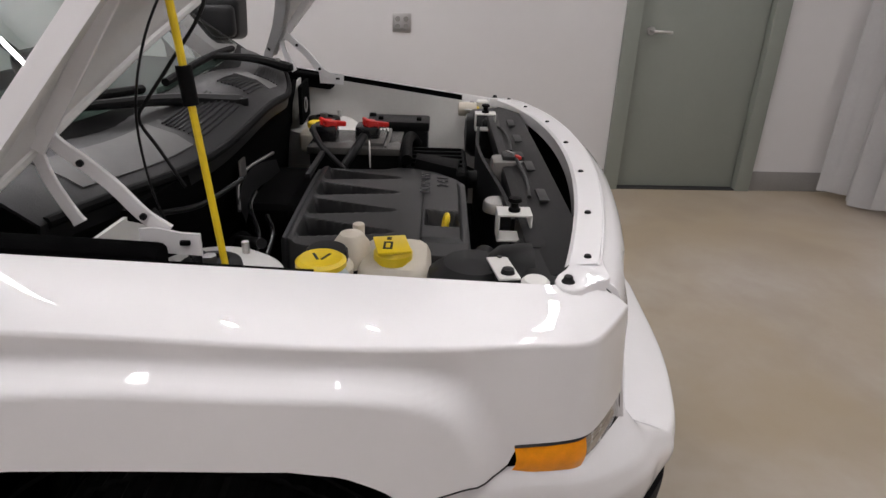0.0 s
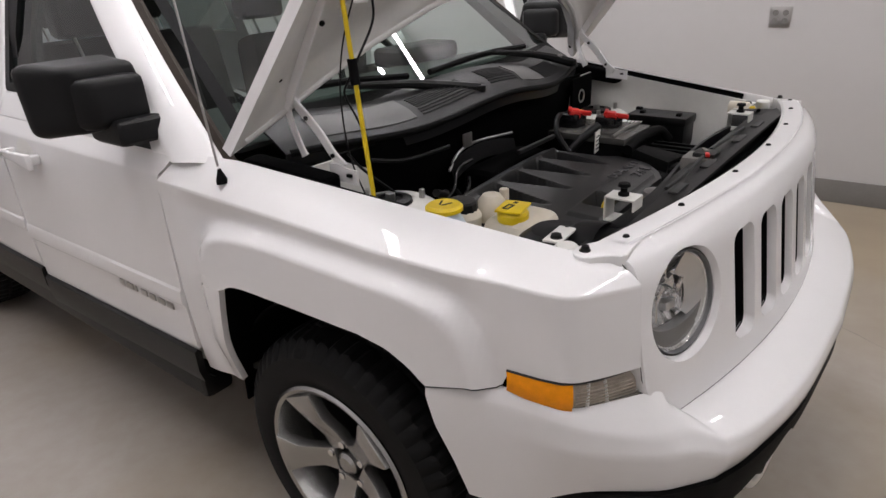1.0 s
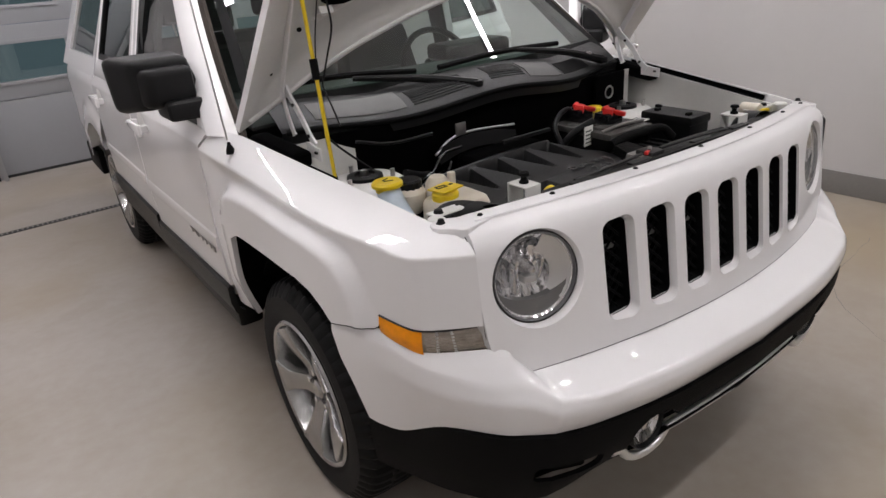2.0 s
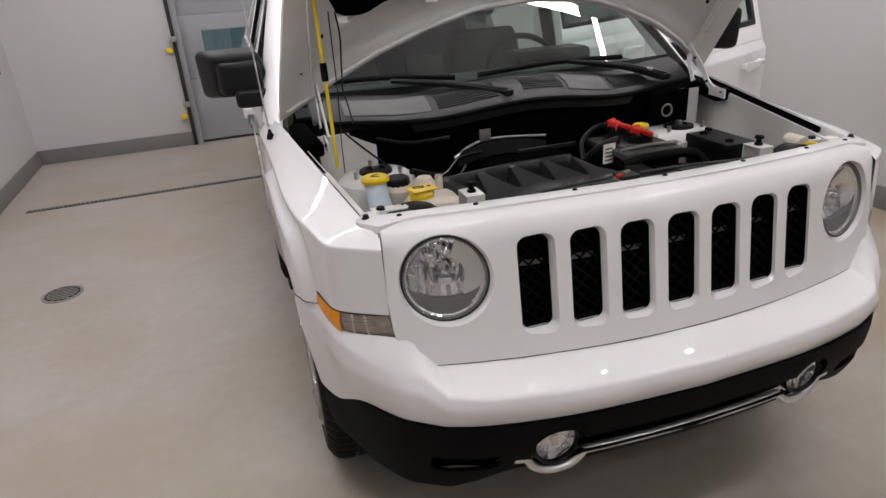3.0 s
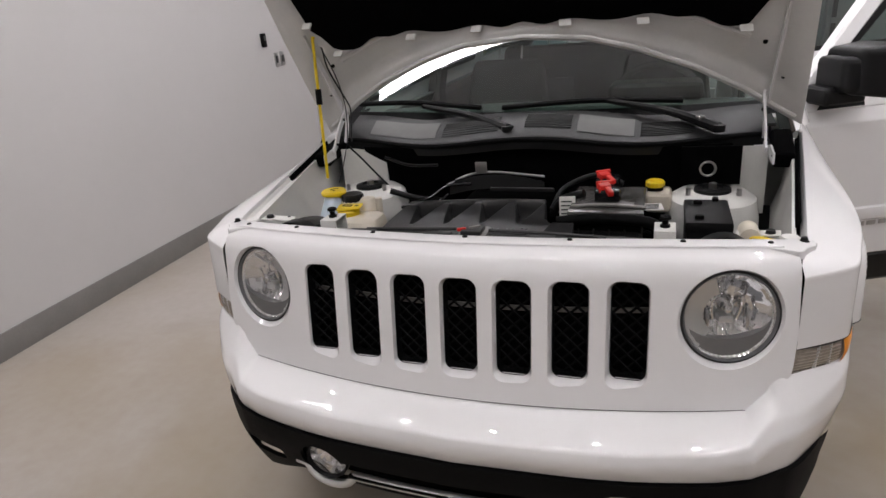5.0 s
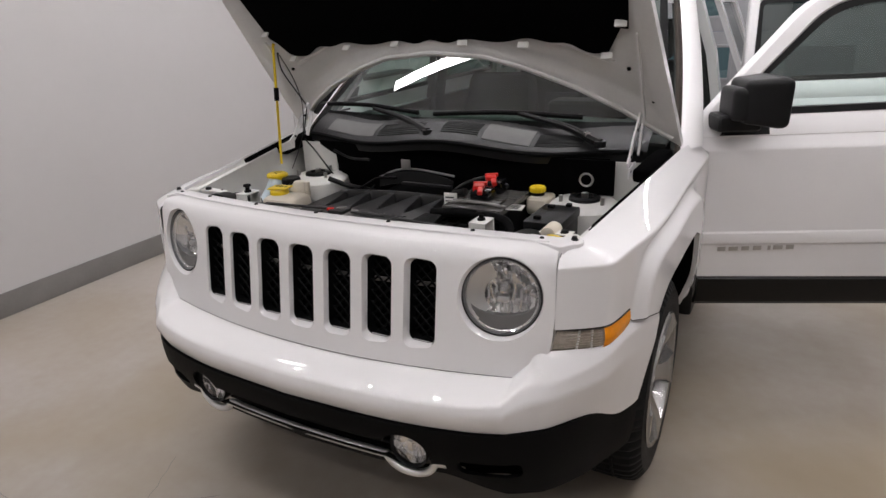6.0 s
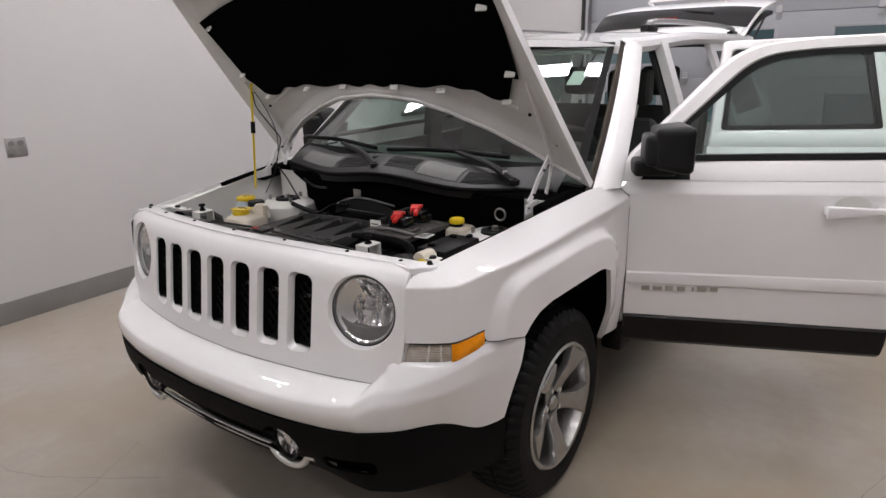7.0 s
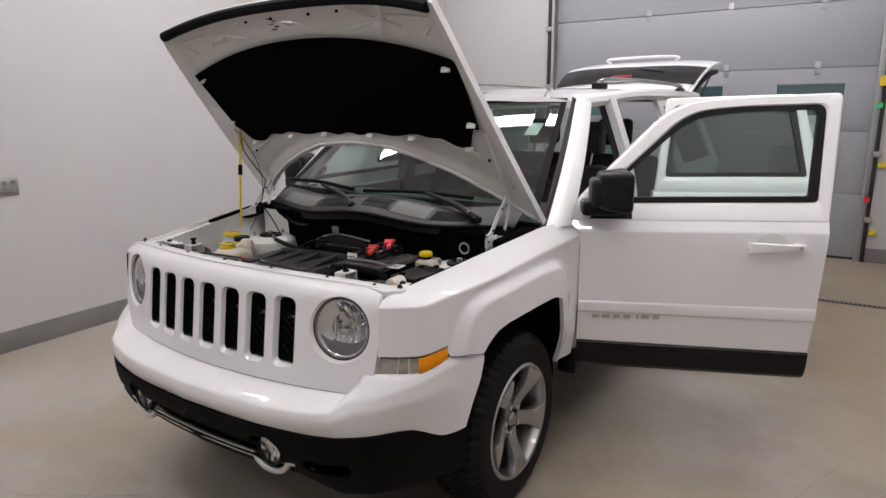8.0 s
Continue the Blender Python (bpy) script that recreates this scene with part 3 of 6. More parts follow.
def fender(s, name):
    cols = []
    for x, y, _ in PLAN:
        front = 1 - step(0.26, 0.42, y)
        zc = 0.957 + 0.042 * (y - 0.33) - 0.007 * (1 - step(0.30, 0.46, y))
        rec = 0.014 * step(0.40, 0.56, y) * (1 - step(1.20, 1.31, y))
        zl = lerp(LIP, y)
        yi = max(y + 0.05 * front, 0.30) - 0.075 * step(1.12, 1.331, y)
        xi = min(inner_x(yi), 0.672 + 0.3 * (y - 0.25)) if y < 0.32 else inner_x(yi)
        zi = inner_z(yi)
        top = lambda t, lift: (xi + t * (x - xi), yi + t * (y - yi), zi + t * (zc - zi) + lift)
        col = [(xi - 0.006, yi, zi - 0.03), (xi - 0.001, yi, zi - 0.006), top(0.03, 0.001), top(0.3, 0.0045), top(0.6, 0.006), top(0.80, 0.005)]
        p0, p1, p2 = np.array(top(0.965, 0.002)), np.array((x, y, zc + 0.001)), np.array((x, y - 0.0005 * front, zc - 0.005))
        col += [tuple((1 - t) ** 2 * p0 + 2 * t * (1 - t) * p1 + t * t * p2) for t in (0, 0.25, 0.5, 0.75, 1.0)]
        n = 26
        for k in range(1, n + 1):
            z = p2[2] + (zl - p2[2]) * k / n
            r = rec * step(-0.004, 0.055, zc - z)
            col.append((x - r + flare_out(y, z, rec), y - 0.011 * front * k / n, z))
        cols.append(col)
    rows = [list(r) for r in zip(*cols)]
    bm = sheet(flip(rows, s))
    # strip behind the wheel opening and the turned-in lip
    strip = []
    for t in np.linspace(0, 1, 13):
        z = 0.768 - 0.30 * t
        row = []
        for k in range(9):
            y = 1.14 + 0.062 * t + (1.331 - 1.14 - 0.062 * t) * k / 8
            rec = 0.014 * (1 - step(1.20, 1.31, y))
            row.append((lerp([(1.12, 0.856), (1.331, 0.866)], y) - rec + flare_out(y, z, rec) - 0.022 * t * t, y, z))
        strip.append(row)
    sheet(flip(strip, s), bm)
    lip = [(q[0], q[1], q[2]) for q in rows[-1] if 0.545 < q[1] < 1.13] + [tuple(r[0]) for r in strip]
    sheet(flip([lip, [(a - 0.016, b, c + 0.003) for a, b, c in lip]], s), bm)
    edge = [tuple(r[-1]) for r in strip][::-1] + [tuple(q[-1]) for q in rows[::-1]]
    sheet(flip([edge, [(a - 0.03, b + 0.004, c) for a, b, c in edge]], s), bm)
    ob = part(name, bm, PAINT, car, "", sharp=42, crisp=True)
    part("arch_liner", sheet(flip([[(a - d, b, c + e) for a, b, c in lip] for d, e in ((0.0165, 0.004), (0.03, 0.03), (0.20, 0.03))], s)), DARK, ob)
    seam = [(s * (q[0] + 0.0005), q[1], q[2] - 0.001) for q in rows[-1] if 0.41 < q[1] < 0.552]
    part("seam", tube(seam, 0.0013, smooth=False, seg=5), INK, ob)
    return ob


for s in (-1, 1):
    fender(s, "fender")


# grille panel with seven slots and two round lamp openings
def face_y(x, z):
    return 0.098 + 0.145 * (z - 0.70) + 0.235 * x * x


def panel_rows(dy):
    rows = []
    for z in list(np.linspace(0, 0.93, 14)) + [0.955, 0.972, 0.985, 0.994, 1.0]:
        row = []
        for x in np.linspace(-1, 1, 61):
            ax = abs(x)
            half = lerp([(0, 0.588), (0.22, 0.672), (0.5, 0.677), (0.92, 0.672), (0.955, 0.669), (0.972, 0.665), (0.985, 0.659), (0.994, 0.652), (1, 0.643)], z)
            zz = 0.672 + 0.332 * z - 0.010 * ax ** 3 * z
            zz += 0.012 * (1 - ax * ax) * z
            xx = x * half
            round_top = 0.035 * step(0.86, 1.0, z) ** 2
            rows_y = face_y(xx, zz) + round_top + dy
            row.append((xx, rows_y, zz))
        rows.append(row)
    return rows


solid = bmesh.new()
front, back = panel_rows(0.0), panel_rows(0.026)
fv = [[solid.verts.new(q) for q in r] for r in front]
bv = [[solid.verts.new(q) for q in r] for r in back]
for vv in (fv, bv):
    for a, b in zip(vv, vv[1:]):
        for i in range(len(a) - 1):
            solid.faces.new((a[i], a[i + 1], b[i + 1], b[i]))
for a, b in ((fv[0], bv[0]), (fv[-1], bv[-1])):
    for i in range(len(a) - 1):
        solid.faces.new((a[i], a[i + 1], b[i + 1], b[i]))
for side in (0, -1):
    for j in range(len(fv) - 1):
        solid.faces.new((fv[j][side], fv[j + 1][side], bv[j + 1][side], bv[j][side]))
SLOT_X = [0.1185 * (i - 3) for i in range(7)]
cutter, slot_cut = bmesh.new(), bmesh.new()


def taper_hole(bm, outline_front, outline_back, y0, y1):
    lo = [bm.verts.new((x, y0, z)) for x, z in outline_front]
    hi = [bm.verts.new((x, y1, z)) for x, z in outline_back]
    n = len(lo)
    for i in range(n):
        bm.faces.new((lo[i], lo[(i + 1) % n], hi[(i + 1) % n], hi[i]))
    bm.faces.new(lo)
    bm.faces.new(hi)


for x in SLOT_X:
    yc = face_y(x, 0.84)
    before = set(cutter.verts)
    taper_hole(cutter, rounded(0.0935, 0.2440, 0.030, 6, x, 0.835), rounded(0.0745, 0.2090, 0.018, 6, x, 0.8385), yc - 0.012, yc + 0.015)
    for v in set(cutter.verts) - before:
        v.co.y += 0.145 * (v.co.z - 0.84)
    prism(rounded(0.0745, 0.209, 0.018, 6, x, 0.8385), 0.10, slot_cut, Matrix.Translation((0, yc + 0.10, 0)) @ pose(0, 0, 0, 90))
LAMP = (0.549, 0.866)
lamp_cut = bmesh.new()
for s in (-1, 1):
    circ = lambda r: [(s * LAMP[0] + 0.972 * r * math.cos(2 * math.pi * k / 48), LAMP[1] + r * math.sin(2 * math.pi * k / 48)) for k in range(48)]
    for bm, r0, r1, y0, y1 in ((cutter, 0.138, 0.0985, 0.125, 0.206), (lamp_cut, 0.098, 0.098, 0.19, 0.33)):
        before = set(bm.verts)
        taper_hole(bm, circ(r0), circ(r1), y0, y1)
        for v in set(bm.verts) - before:
            v.co.y += 0.255 * (abs(v.co.x) - LAMP[0]) + 0.145 * (v.co.z - LAMP[1])
panel = cut(cut(cut(solid, cutter), slot_cut), lamp_cut)
grille = part("grille_panel", panel, PAINT, car, "white grille panel with seven vertical slots", sharp=60, crisp=True, soft=0.0035)
# flange with push pins
crown = lambda x: 1.0046 + 0.012 * (1 - (x / 0.672) ** 2) - 0.010 * abs(x / 0.672) ** 3
rows = [[(x, face_y(x, 1.0) + dy, crown(x) + dz) for x in np.linspace(-0.642, 0.642, 41)]
        for dy, dz in ((0.034, -0.001), (0.0365, -0.0035), (0.039, 0.0002), (0.044, 0.001), (0.082, -0.002), (0.088, -0.007), (0.09, -0.035))]
part("top_flange", sheet(rows), PAINT, grille)
# tongues of the flange that are bolted down on the fenders
for s in (-1, 1):
    out = [(0.585, 0.262), (0.640, 0.2655), (0.668, 0.264), (0.678, 0.272), (0.684, 0.286), (0.694, 0.300), (0.705, 0.312), (0.7095, 0.326), (0.706, 0.3395), (0.696, 0.347), (0.682, 0.347), (0.668, 0.341), (0.652, 0.327), (0.632, 0.316), (0.585, 0.306)]
    tongue = prism(out, 0.03, None, Matrix.Diagonal((s, 1, 1, 1)), 0.004, 3)
    for v in tongue.verts:
        v.co.z += lerp([(0.58, 1.0005), (0.62, 0.9975), (0.66, 0.9925), (0.69, 0.9895), (0.71, 0.9875)], abs(v.co.x)) - 0.03
    part("flange_tongue", tongue, PAINT, grille)
    part("tongue_bolt", lathe([(0.0005, 0.010), (0.006, 0.009), (0.0075, 0.003), (0.0105, 0.0)], 12, "z", (s * 0.686, 0.329, 0.9893)), BLACK_SOFT, grille)
pin = lathe([(0.0001, 0.005), (0.0045, 0.004), (0.0062, 0.001), (0.0062, -0.003)], 14, "z")
pin_me = mesh_of(pin, "push_pin")
for x, y, z in ((0, 0.212, 1.017), (0.228, 0.222, 1.015), (0.453, 0.254, 1.009), (0.619, 0.288, 1.0)):
    for s in ((1, -1) if x else (1,)):
        part("push_pin", pin_me, BLACK_SOFT, grille, "", Matrix.Translation((s * x, y, z - 0.002)))
# dark lattice behind the slots
for x in SLOT_X:
    lat = bmesh.new()
    yc = face_y(x, 0.84) + 0.036
    for k in range(-3, 4):
        for sg in (-1, 1):
            z = 0.838 + k * 0.030
            a, b = [(x + k2 * 0.039, face_y(x, z + k2 * sg * 0.036) + 0.036 + 0.004 * sg, z + k2 * sg * 0.036) for k2 in (-1, 1)]
            tube([a, b], 0.0030, smooth=False, seg=5, bm=lat)
    part("lattice", lat, BLACK, grille)
    ring = rounded(0.0732, 0.2077, 0.0175, 6, x, 0.8385)
    part("slot_insert", sheet([[(a, face_y(x, b) + dy, b) for a, b in ring + ring[:1]] for dy in (0.012, 0.045)]), BLACK, grille)
# near-black sheet puts the shade behind the slots into colour
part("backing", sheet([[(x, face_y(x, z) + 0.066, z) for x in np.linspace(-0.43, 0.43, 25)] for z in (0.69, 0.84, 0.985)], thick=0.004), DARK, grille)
part("crash_bar", sheet([[(x, face_y(x, 0.84) + 0.058, z) for x in np.linspace(-0.43, 0.43, 25)] for z in (0.862, 0.874)], thick=0.004), BASE, grille)


def headlight(s):
    at = (s * LAMP[0], 0.205, LAMP[1])
    ob = part("headlight", lathe([(0.0945, 0.012), (0.0950, 0.002), (0.0932, -0.002), (0.0915, 0.002), (0.0910, 0.012), (0.0905, 0.03)], 56, "y"), BEZEL, car,
              "round clear headlight with grey bezel ring", Matrix.Translation(at) @ pose(0, 0, 0, -8, 0, 14.3 * s))
    part("gasket", lathe([(0.0990, 0.014), (0.0990, 0.001), (0.0945, 0.000), (0.0945, 0.014)], 48, "y"), INK, ob)
    part("bowl", lathe([(0.0992, -0.001), (0.0992, 0.07)], 56, "y"), PAINT, ob)
    # faceted mirror bowl: pleats below, broad facets above
    bowl = []
    for r in (1.0, 0.95, 0.88, 0.80, 0.72, 0.63, 0.54, 0.45, 0.36, 0.27, 0.18, 0.09, 0.02):
        ring = []
        for k in range(96):
            a = 2 * math.pi * (k + 0.5) / 96
            x, z = 0.0908 * r * math.cos(a), 0.0908 * r * math.sin(a)
            pleat = math.cos(2 * math.pi * x / 0.0225 + 1.5 * z / 0.0908)
            wide = abs((x * 0.8 + z) / 0.046 % 1.0 - 0.5) * 2
            amp = 0.0021 * (1 + pleat) * (0.45 + 0.55 * step(0.03, -0.01, z)) + 0.004 * wide * step(0.0, 0.03, z)
            ring.append((x, 0.008 + 0.050 * (1 - r ** 2.2) - amp * step(1.0, 0.88, r), z))
        bowl.append(ring)
    part("reflector", sheet(bowl, close=True), REFLECT, ob, sharp=12)
    part("bulb_shield", lathe([(0.0005, 0.010), (0.006, 0.012), (0.009, 0.017), (0.009, 0.024), (0.013, 0.030), (0.015, 0.052)], 24, "y", (0, 0, 0.012)), CHROME, ob)
    part("bulb_shade", rbox((0.030, 0.030, 0.016), (0, 0.038, -0.012), 0.005, 2), SATIN, ob)
    for k in (-1, 1):
        fin = [(k * 0.024 + k * 0.006 * math.sin(t * 2.4), 0.018 + 0.020 * (1 - t), -0.014 + 0.050 * t) for t in np.linspace(0, 1, 9)]
        part("fin", tube(fin, 0.0052, smooth=False, seg=8, r2=0.003), CHROME, ob)
        part("fin", prism([(0, -0.03), (0.006, -0.034), (0.008, 0.012), (0.002, 0.018)], 0.016, None, Matrix.Translation((k * 0.040, 0.044, -0.006)) @ pose(0, 0, 0, 90), 0.0015), CHROME, ob)
    low = bmesh.new()
    pts = [(0.0898 * math.cos(radians(a)), 0.0898 * math.sin(radians(a))) for a in range(186, 355, 6)]
    pts += [(0.0852 * math.cos(radians(a)), 0.046 * math.sin(radians(a)) - 0.004) for a in range(354, 185, -8)]
    prism(pts, 0.022, low, Matrix.Translation((0, 0.034, 0)) @ pose(0, 0, 0, 90))
    part("lower_bezel", low, BEZEL, ob, "matte grey lower bezel")
    part("bezel_teeth", lathe([(0.0902, 0.010), (0.0862, 0.012), (0.0862, 0.016)], 120, "y", wave=lambda i, k: -0.0012 * (k % 2)), SATIN, ob)
    # prismatic patch on the outer side
    arc = [radians(108 + 7 * k) if s > 0 else radians(72 - 7 * k) for k in range(18)]
    shell = [(0.0885, 0.009), (0.074, 0.016), (0.058, 0.022), (0.046, 0.026)]
    part("prism_patch", sheet([[((r - 0.0016 * (k % 2)) * math.cos(a), h, (r - 0.0016 * (k % 2)) * math.sin(a)) for k, a in enumerate(arc)] for r, h in shell]), SATIN, ob, sharp=12)
    dome = [(0.0005, -0.016), (0.02, -0.0155), (0.045, -0.012), (0.070, -0.006), (0.0915, 0.003)]
    part("lens", lathe(dome, 48, "y"), LENS, ob)


for s in (-1, 1):
    headlight(s)

# ---- bumper ----
def bumper_rows():
    # four guide lines from the middle to the wheel: seam, shelf crease, face, lower edge
    top = [(0, 0.098, 0.670), (0.30, 0.118, 0.670), (0.50, 0.157, 0.670), (0.588, 0.182, 0.672), (0.622, 0.194, 0.708), (0.655, 0.206, 0.740), (0.774, 0.303, 0.738), (0.800, 0.385, 0.757), (0.823, 0.455, 0.760), (0.858, 0.548, 0.739)]
    sh = [(0, -0.002, 0.637), (0.30, 0.015, 0.638), (0.50, 0.052, 0.640), (0.590, 0.088, 0.645), (0.636, 0.140, 0.676), (0.70, 0.181, 0.682), (0.784, 0.286, 0.710), (0.815, 0.385, 0.728), (0.838, 0.465, 0.727), (0.862, 0.545, 0.717)]
    fr = [(0, -0.009, 0.614), (0.30, 0.006, 0.614), (0.50, 0.045, 0.615), (0.600, 0.080, 0.617), (0.645, 0.122, 0.640), (0.70, 0.166, 0.645), (0.784, 0.276, 0.660), (0.815, 0.38, 0.670), (0.837, 0.460, 0.665), (0.858, 0.530, 0.655)]
    lo = [(0, 0.005, 0.568), (0.30, 0.021, 0.568), (0.50, 0.060, 0.565), (0.600, 0.098, 0.562), (0.648, 0.134, 0.562), (0.69, 0.172, 0.562), (0.756, 0.279, 0.552), (0.796, 0.38, 0.50), (0.820, 0.44, 0.493), (0.833, 0.476, 0.497)]
    mix = lambda a, b, t: [tuple(np.array(p) + t * (np.array(q) - np.array(p))) for p, q in zip(a, b)]
    top, edge, fr, lo = [list(curve(r[:4], 6))[:-1] + list(curve(r[3:], 5)) for r in (top, sh, fr, lo)]
    belly = [tuple(np.array(q) + np.array((0, -0.004, 0))) for q in mix(fr, lo, 0.5)]
    crown = [[tuple(np.array(q) + np.array((0, -0.001, 0.0035)) * 4 * t * (1 - t)) for q in mix(top, edge, t)] for t in (0.2, 0.4, 0.6, 0.8)]
    rows = [top] + crown + [edge, fr, belly, lo]
    rows = round_corner(rows, 6, 0.011, 5)
    return round_corner(rows, 5, 0.010, 5)


base_rows = bumper_rows()
whole = [[(-q[0], q[1], q[2]) for q in r[:0:-1]] + [tuple(q) for q in r] for r in base_rows]
bm = sheet(whole)
under = whole[-1]
sheet([under, [(q[0] * 0.985, q[1] + 0.02, q[2] + 0.004) for q in under]], bm)
for s in (0, -1):
    e = [r[s] for r in whole]
    sheet([e, [(q[0] * 0.95, q[1] + 0.004, q[2]) for q in e]], bm)
part("bumper", bm, PAINT, car, "white painted front bumper", sharp=40, crisp=True)

# lower fascia in grained black plastic
def low_z(x):
    return 0.395 - 0.045 * step(0.42, 0.62, abs(x))


mid = []
for q in under:
    z0, z1 = q[2] - 0.003, low_z(q[0]) - 0.02 * step(0.7, 0.82, abs(q[0]))
    mid.append([(q[0] * (0.998 - 0.014 * step(0.70, 0.80, abs(q[0]))), q[1] + 0.004 + 0.010 * step(0.70, 0.80, abs(q[0])) + 0.06 * t ** 2.2 * (1 - 0.6 * step(0.5, 0.8, abs(q[0]))), z0 + (z1 - z0) * t) for t in np.linspace(0, 1, 8)])
    mid[-1] = [(x * (1 - 0.025 * (i / 7) ** 2), y, z) for i, (x, y, z) in enumerate(mid[-1])]
rows = [list(r) for r in zip(*mid)]
bm = sheet(rows, thick=-0.012)
cutter = bmesh.new()
prism(rounded(0.60, 0.062, 0.02, 4, 0, 0.468), 0.25, cutter, Matrix.Translation((0, 0.2, 0)) @ pose(0, 0, 0, 90))
c2 = bmesh.new()
for s in (-1, 1):
    prism(rounded(0.13, 0.13, 0.06, 8, s * 0.352, 0.466), 0.3, c2, Matrix.Translation((0, 0.25, 0)) @ pose(0, 0, 0, 90))
    prism(rounded(0.15, 0.048, 0.016, 4, s * 0.560, 0.446), 0.3, c2, Matrix.Translation((0, 0.3, 0)) @ pose(0, 0, 0, 90))
bm = cut(bm, cutter)
bm = cut(bm, c2)
fascia_ob = part("lower_fascia", bm, BLACK, car, "grained black plastic lower fascia")
# near-black sheet and boxes stand in for shade inside the fascia openings
part("air_intake", sheet([[(x, 0.085 + 0.2 * x * x, z) for x in np.linspace(-0.68, 0.68, 31)] for z in (0.40, 0.46, 0.55)], thick=0.01), DARK, fascia_ob)
for s in (-1, 1):
    part("side_pocket", rbox((0.22, 0.03, 0.13), (s * 0.57, 0.185, 0.445), 0.01, turn=pose(0, 0, 0, 0, 0, 24 * s)), DARK, fascia_ob)
    part("pocket_blade", rbox((0.13, 0.035, 0.007), (s * 0.565, 0.155, 0.440), 0.002, turn=pose(0, 0, 0, 0, 0, 26 * s)), BLACK_SOFT, fascia_ob)
for z in (0.452, 0.484):
    part("intake_bar", tube([(x, 0.065 + 0.17 * x * x, z) for x in np.linspace(-0.29, 0.29, 9)], 0.006, 2), BLACK_SOFT, fascia_ob)
trim = []
for x in np.linspace(-0.45, 0.45, 91):
    d = abs(abs(x) - 0.352)
    dip = -0.040 * math.sqrt(max(0.0, 1 - (d / 0.066) ** 2)) if d < 0.066 else 0.0
    trim.append((x, 0.045 + 0.16 * x * x, 0.430 + 0.008 * step(0.38, 0.45, abs(x)) + dip))
part("chrome_trim", tube(trim, 0.0110, smooth=False, seg=12), SATIN, fascia_ob, "chrome lower trim strip")


def fog_lamp(s):
    ob = part("fog_lamp", lathe([(0.058, 0.04), (0.058, 0.006), (0.054, 0.0), (0.051, 0.004), (0.050, 0.012)], 40, "y"), BLACK_SOFT, car,
              "round clear fog lamp", Matrix.Translation((s * 0.352, 0.052, 0.470)))
    part("reflector", lathe([(0.050, 0.012), (0.044, 0.03), (0.02, 0.042), (0.0005, 0.044)], 36, "y", wave=lambda i, k: -0.003 * (k % 2) if i in (1, 2) else 0), REFLECT, ob)
    part("bulb_cap", rbox((0.016, 0.02, 0.03), (0, 0.02, 0.002), 0.003), CHROME, ob)
    part("lens", lathe([(0.0005, -0.004), (0.025, -0.002), (0.051, 0.006)], 36, "y"), LENS, ob)


for s in (-1, 1):
    fog_lamp(s)


def marker_lamp(s):
    line = curve([(0.655, 0.212, 0), (0.72, 0.254, 0), (0.775, 0.298, 0), (0.796, 0.340, 0), (0.811, 0.404, 0)], 6)

    def strip(i0, i1, inset):
        rows = []
        for t in np.linspace(0, 1, 5):
            row = []
            for i in range(i0, i1 + 1):
                q = line[i]
                f = i / (len(line) - 1)
                zt, zb = lerp([(0, 0.791), (0.6, 0.791), (1, 0.798)], f), lerp([(0, 0.737), (0.5, 0.735), (0.9, 0.749), (1, 0.757)], f)
                lean = 0.024 * (1 - t) * max(0.0, 1 - 3 * f)
                bulge = 0.004 * math.sin(math.pi * t)
                row.append(((q[0] + lean + bulge) * s, q[1] + lean - bulge + inset, zb + (zt - zb) * (1 - t)))
            rows.append(row)
        return rows
    n = len(line) - 1
    ob = part("marker_lamp", sheet(strip(0, n - 2, 0.010), thick=0.002), LAMP_BACK, car, "wraparound marker lamp, clear and amber")
    part("clear_lens", sheet(strip(0, 12, 0.0)), LENS, ob)
    part("amber_lens", sheet(strip(12, n, 0.0)), AMBER, ob, "amber lens")
    q = line[7]
    part("bulb", lathe([(0.0005, -0.016), (0.006, -0.014), (0.008, -0.006), (0.006, 0.004)], 14, "y", (s * q[0], q[1] + 0.016, 0.764)), LENS, ob)
    rows = strip(0, 12, 0.006)
    # moulded bands along the clear half
    for j in range(5):
        for k in (0.0, 0.5):
            if j == 4 and k:
                continue
            band = [Vector(rows[j][i]).lerp(Vector(rows[min(4, j + 1)][i]), k) for i in range(1, 12)]
            part("optic_rib", tube([tuple(b) for b in band], 0.0012, smooth=False, seg=5), LAMP_BACK, ob)
    for i in (6, 9):
        part("optic_post", tube([rows[0][i], rows[-1][i]], 0.0035, smooth=False, seg=6), SATIN, ob)
    rim = strip(0, n, -0.001)
    part("gasket", tube([rim[0][i] for i in range(n + 1)], 0.0022, smooth=False, seg=5), INK, ob)


for s in (-1, 1):
    marker_lamp(s)
# shut lines beside the grille panel
for s in (-1, 1):
    pts = [(s * (0.674 if z > 0.76 else lerp([(0.672, 0.589), (0.745, 0.668), (0.76, 0.674)], z)), 0, z) for z in np.linspace(0.676, 0.985, 14)]
    pts = [(x, face_y(x, z) + 0.006 + 0.03 * step(0.95, 0.985, z), z) for x, _, z in pts]
    part("shut_line", tube(pts, 0.0010, smooth=False, seg=6), INK, grille)

part("shut_line", tube([(x, face_y(x, 0.672) + 0.001, 0.6715) for x in np.linspace(-0.588, 0.588, 31)], 0.0014, smooth=False, seg=6), INK, grille)

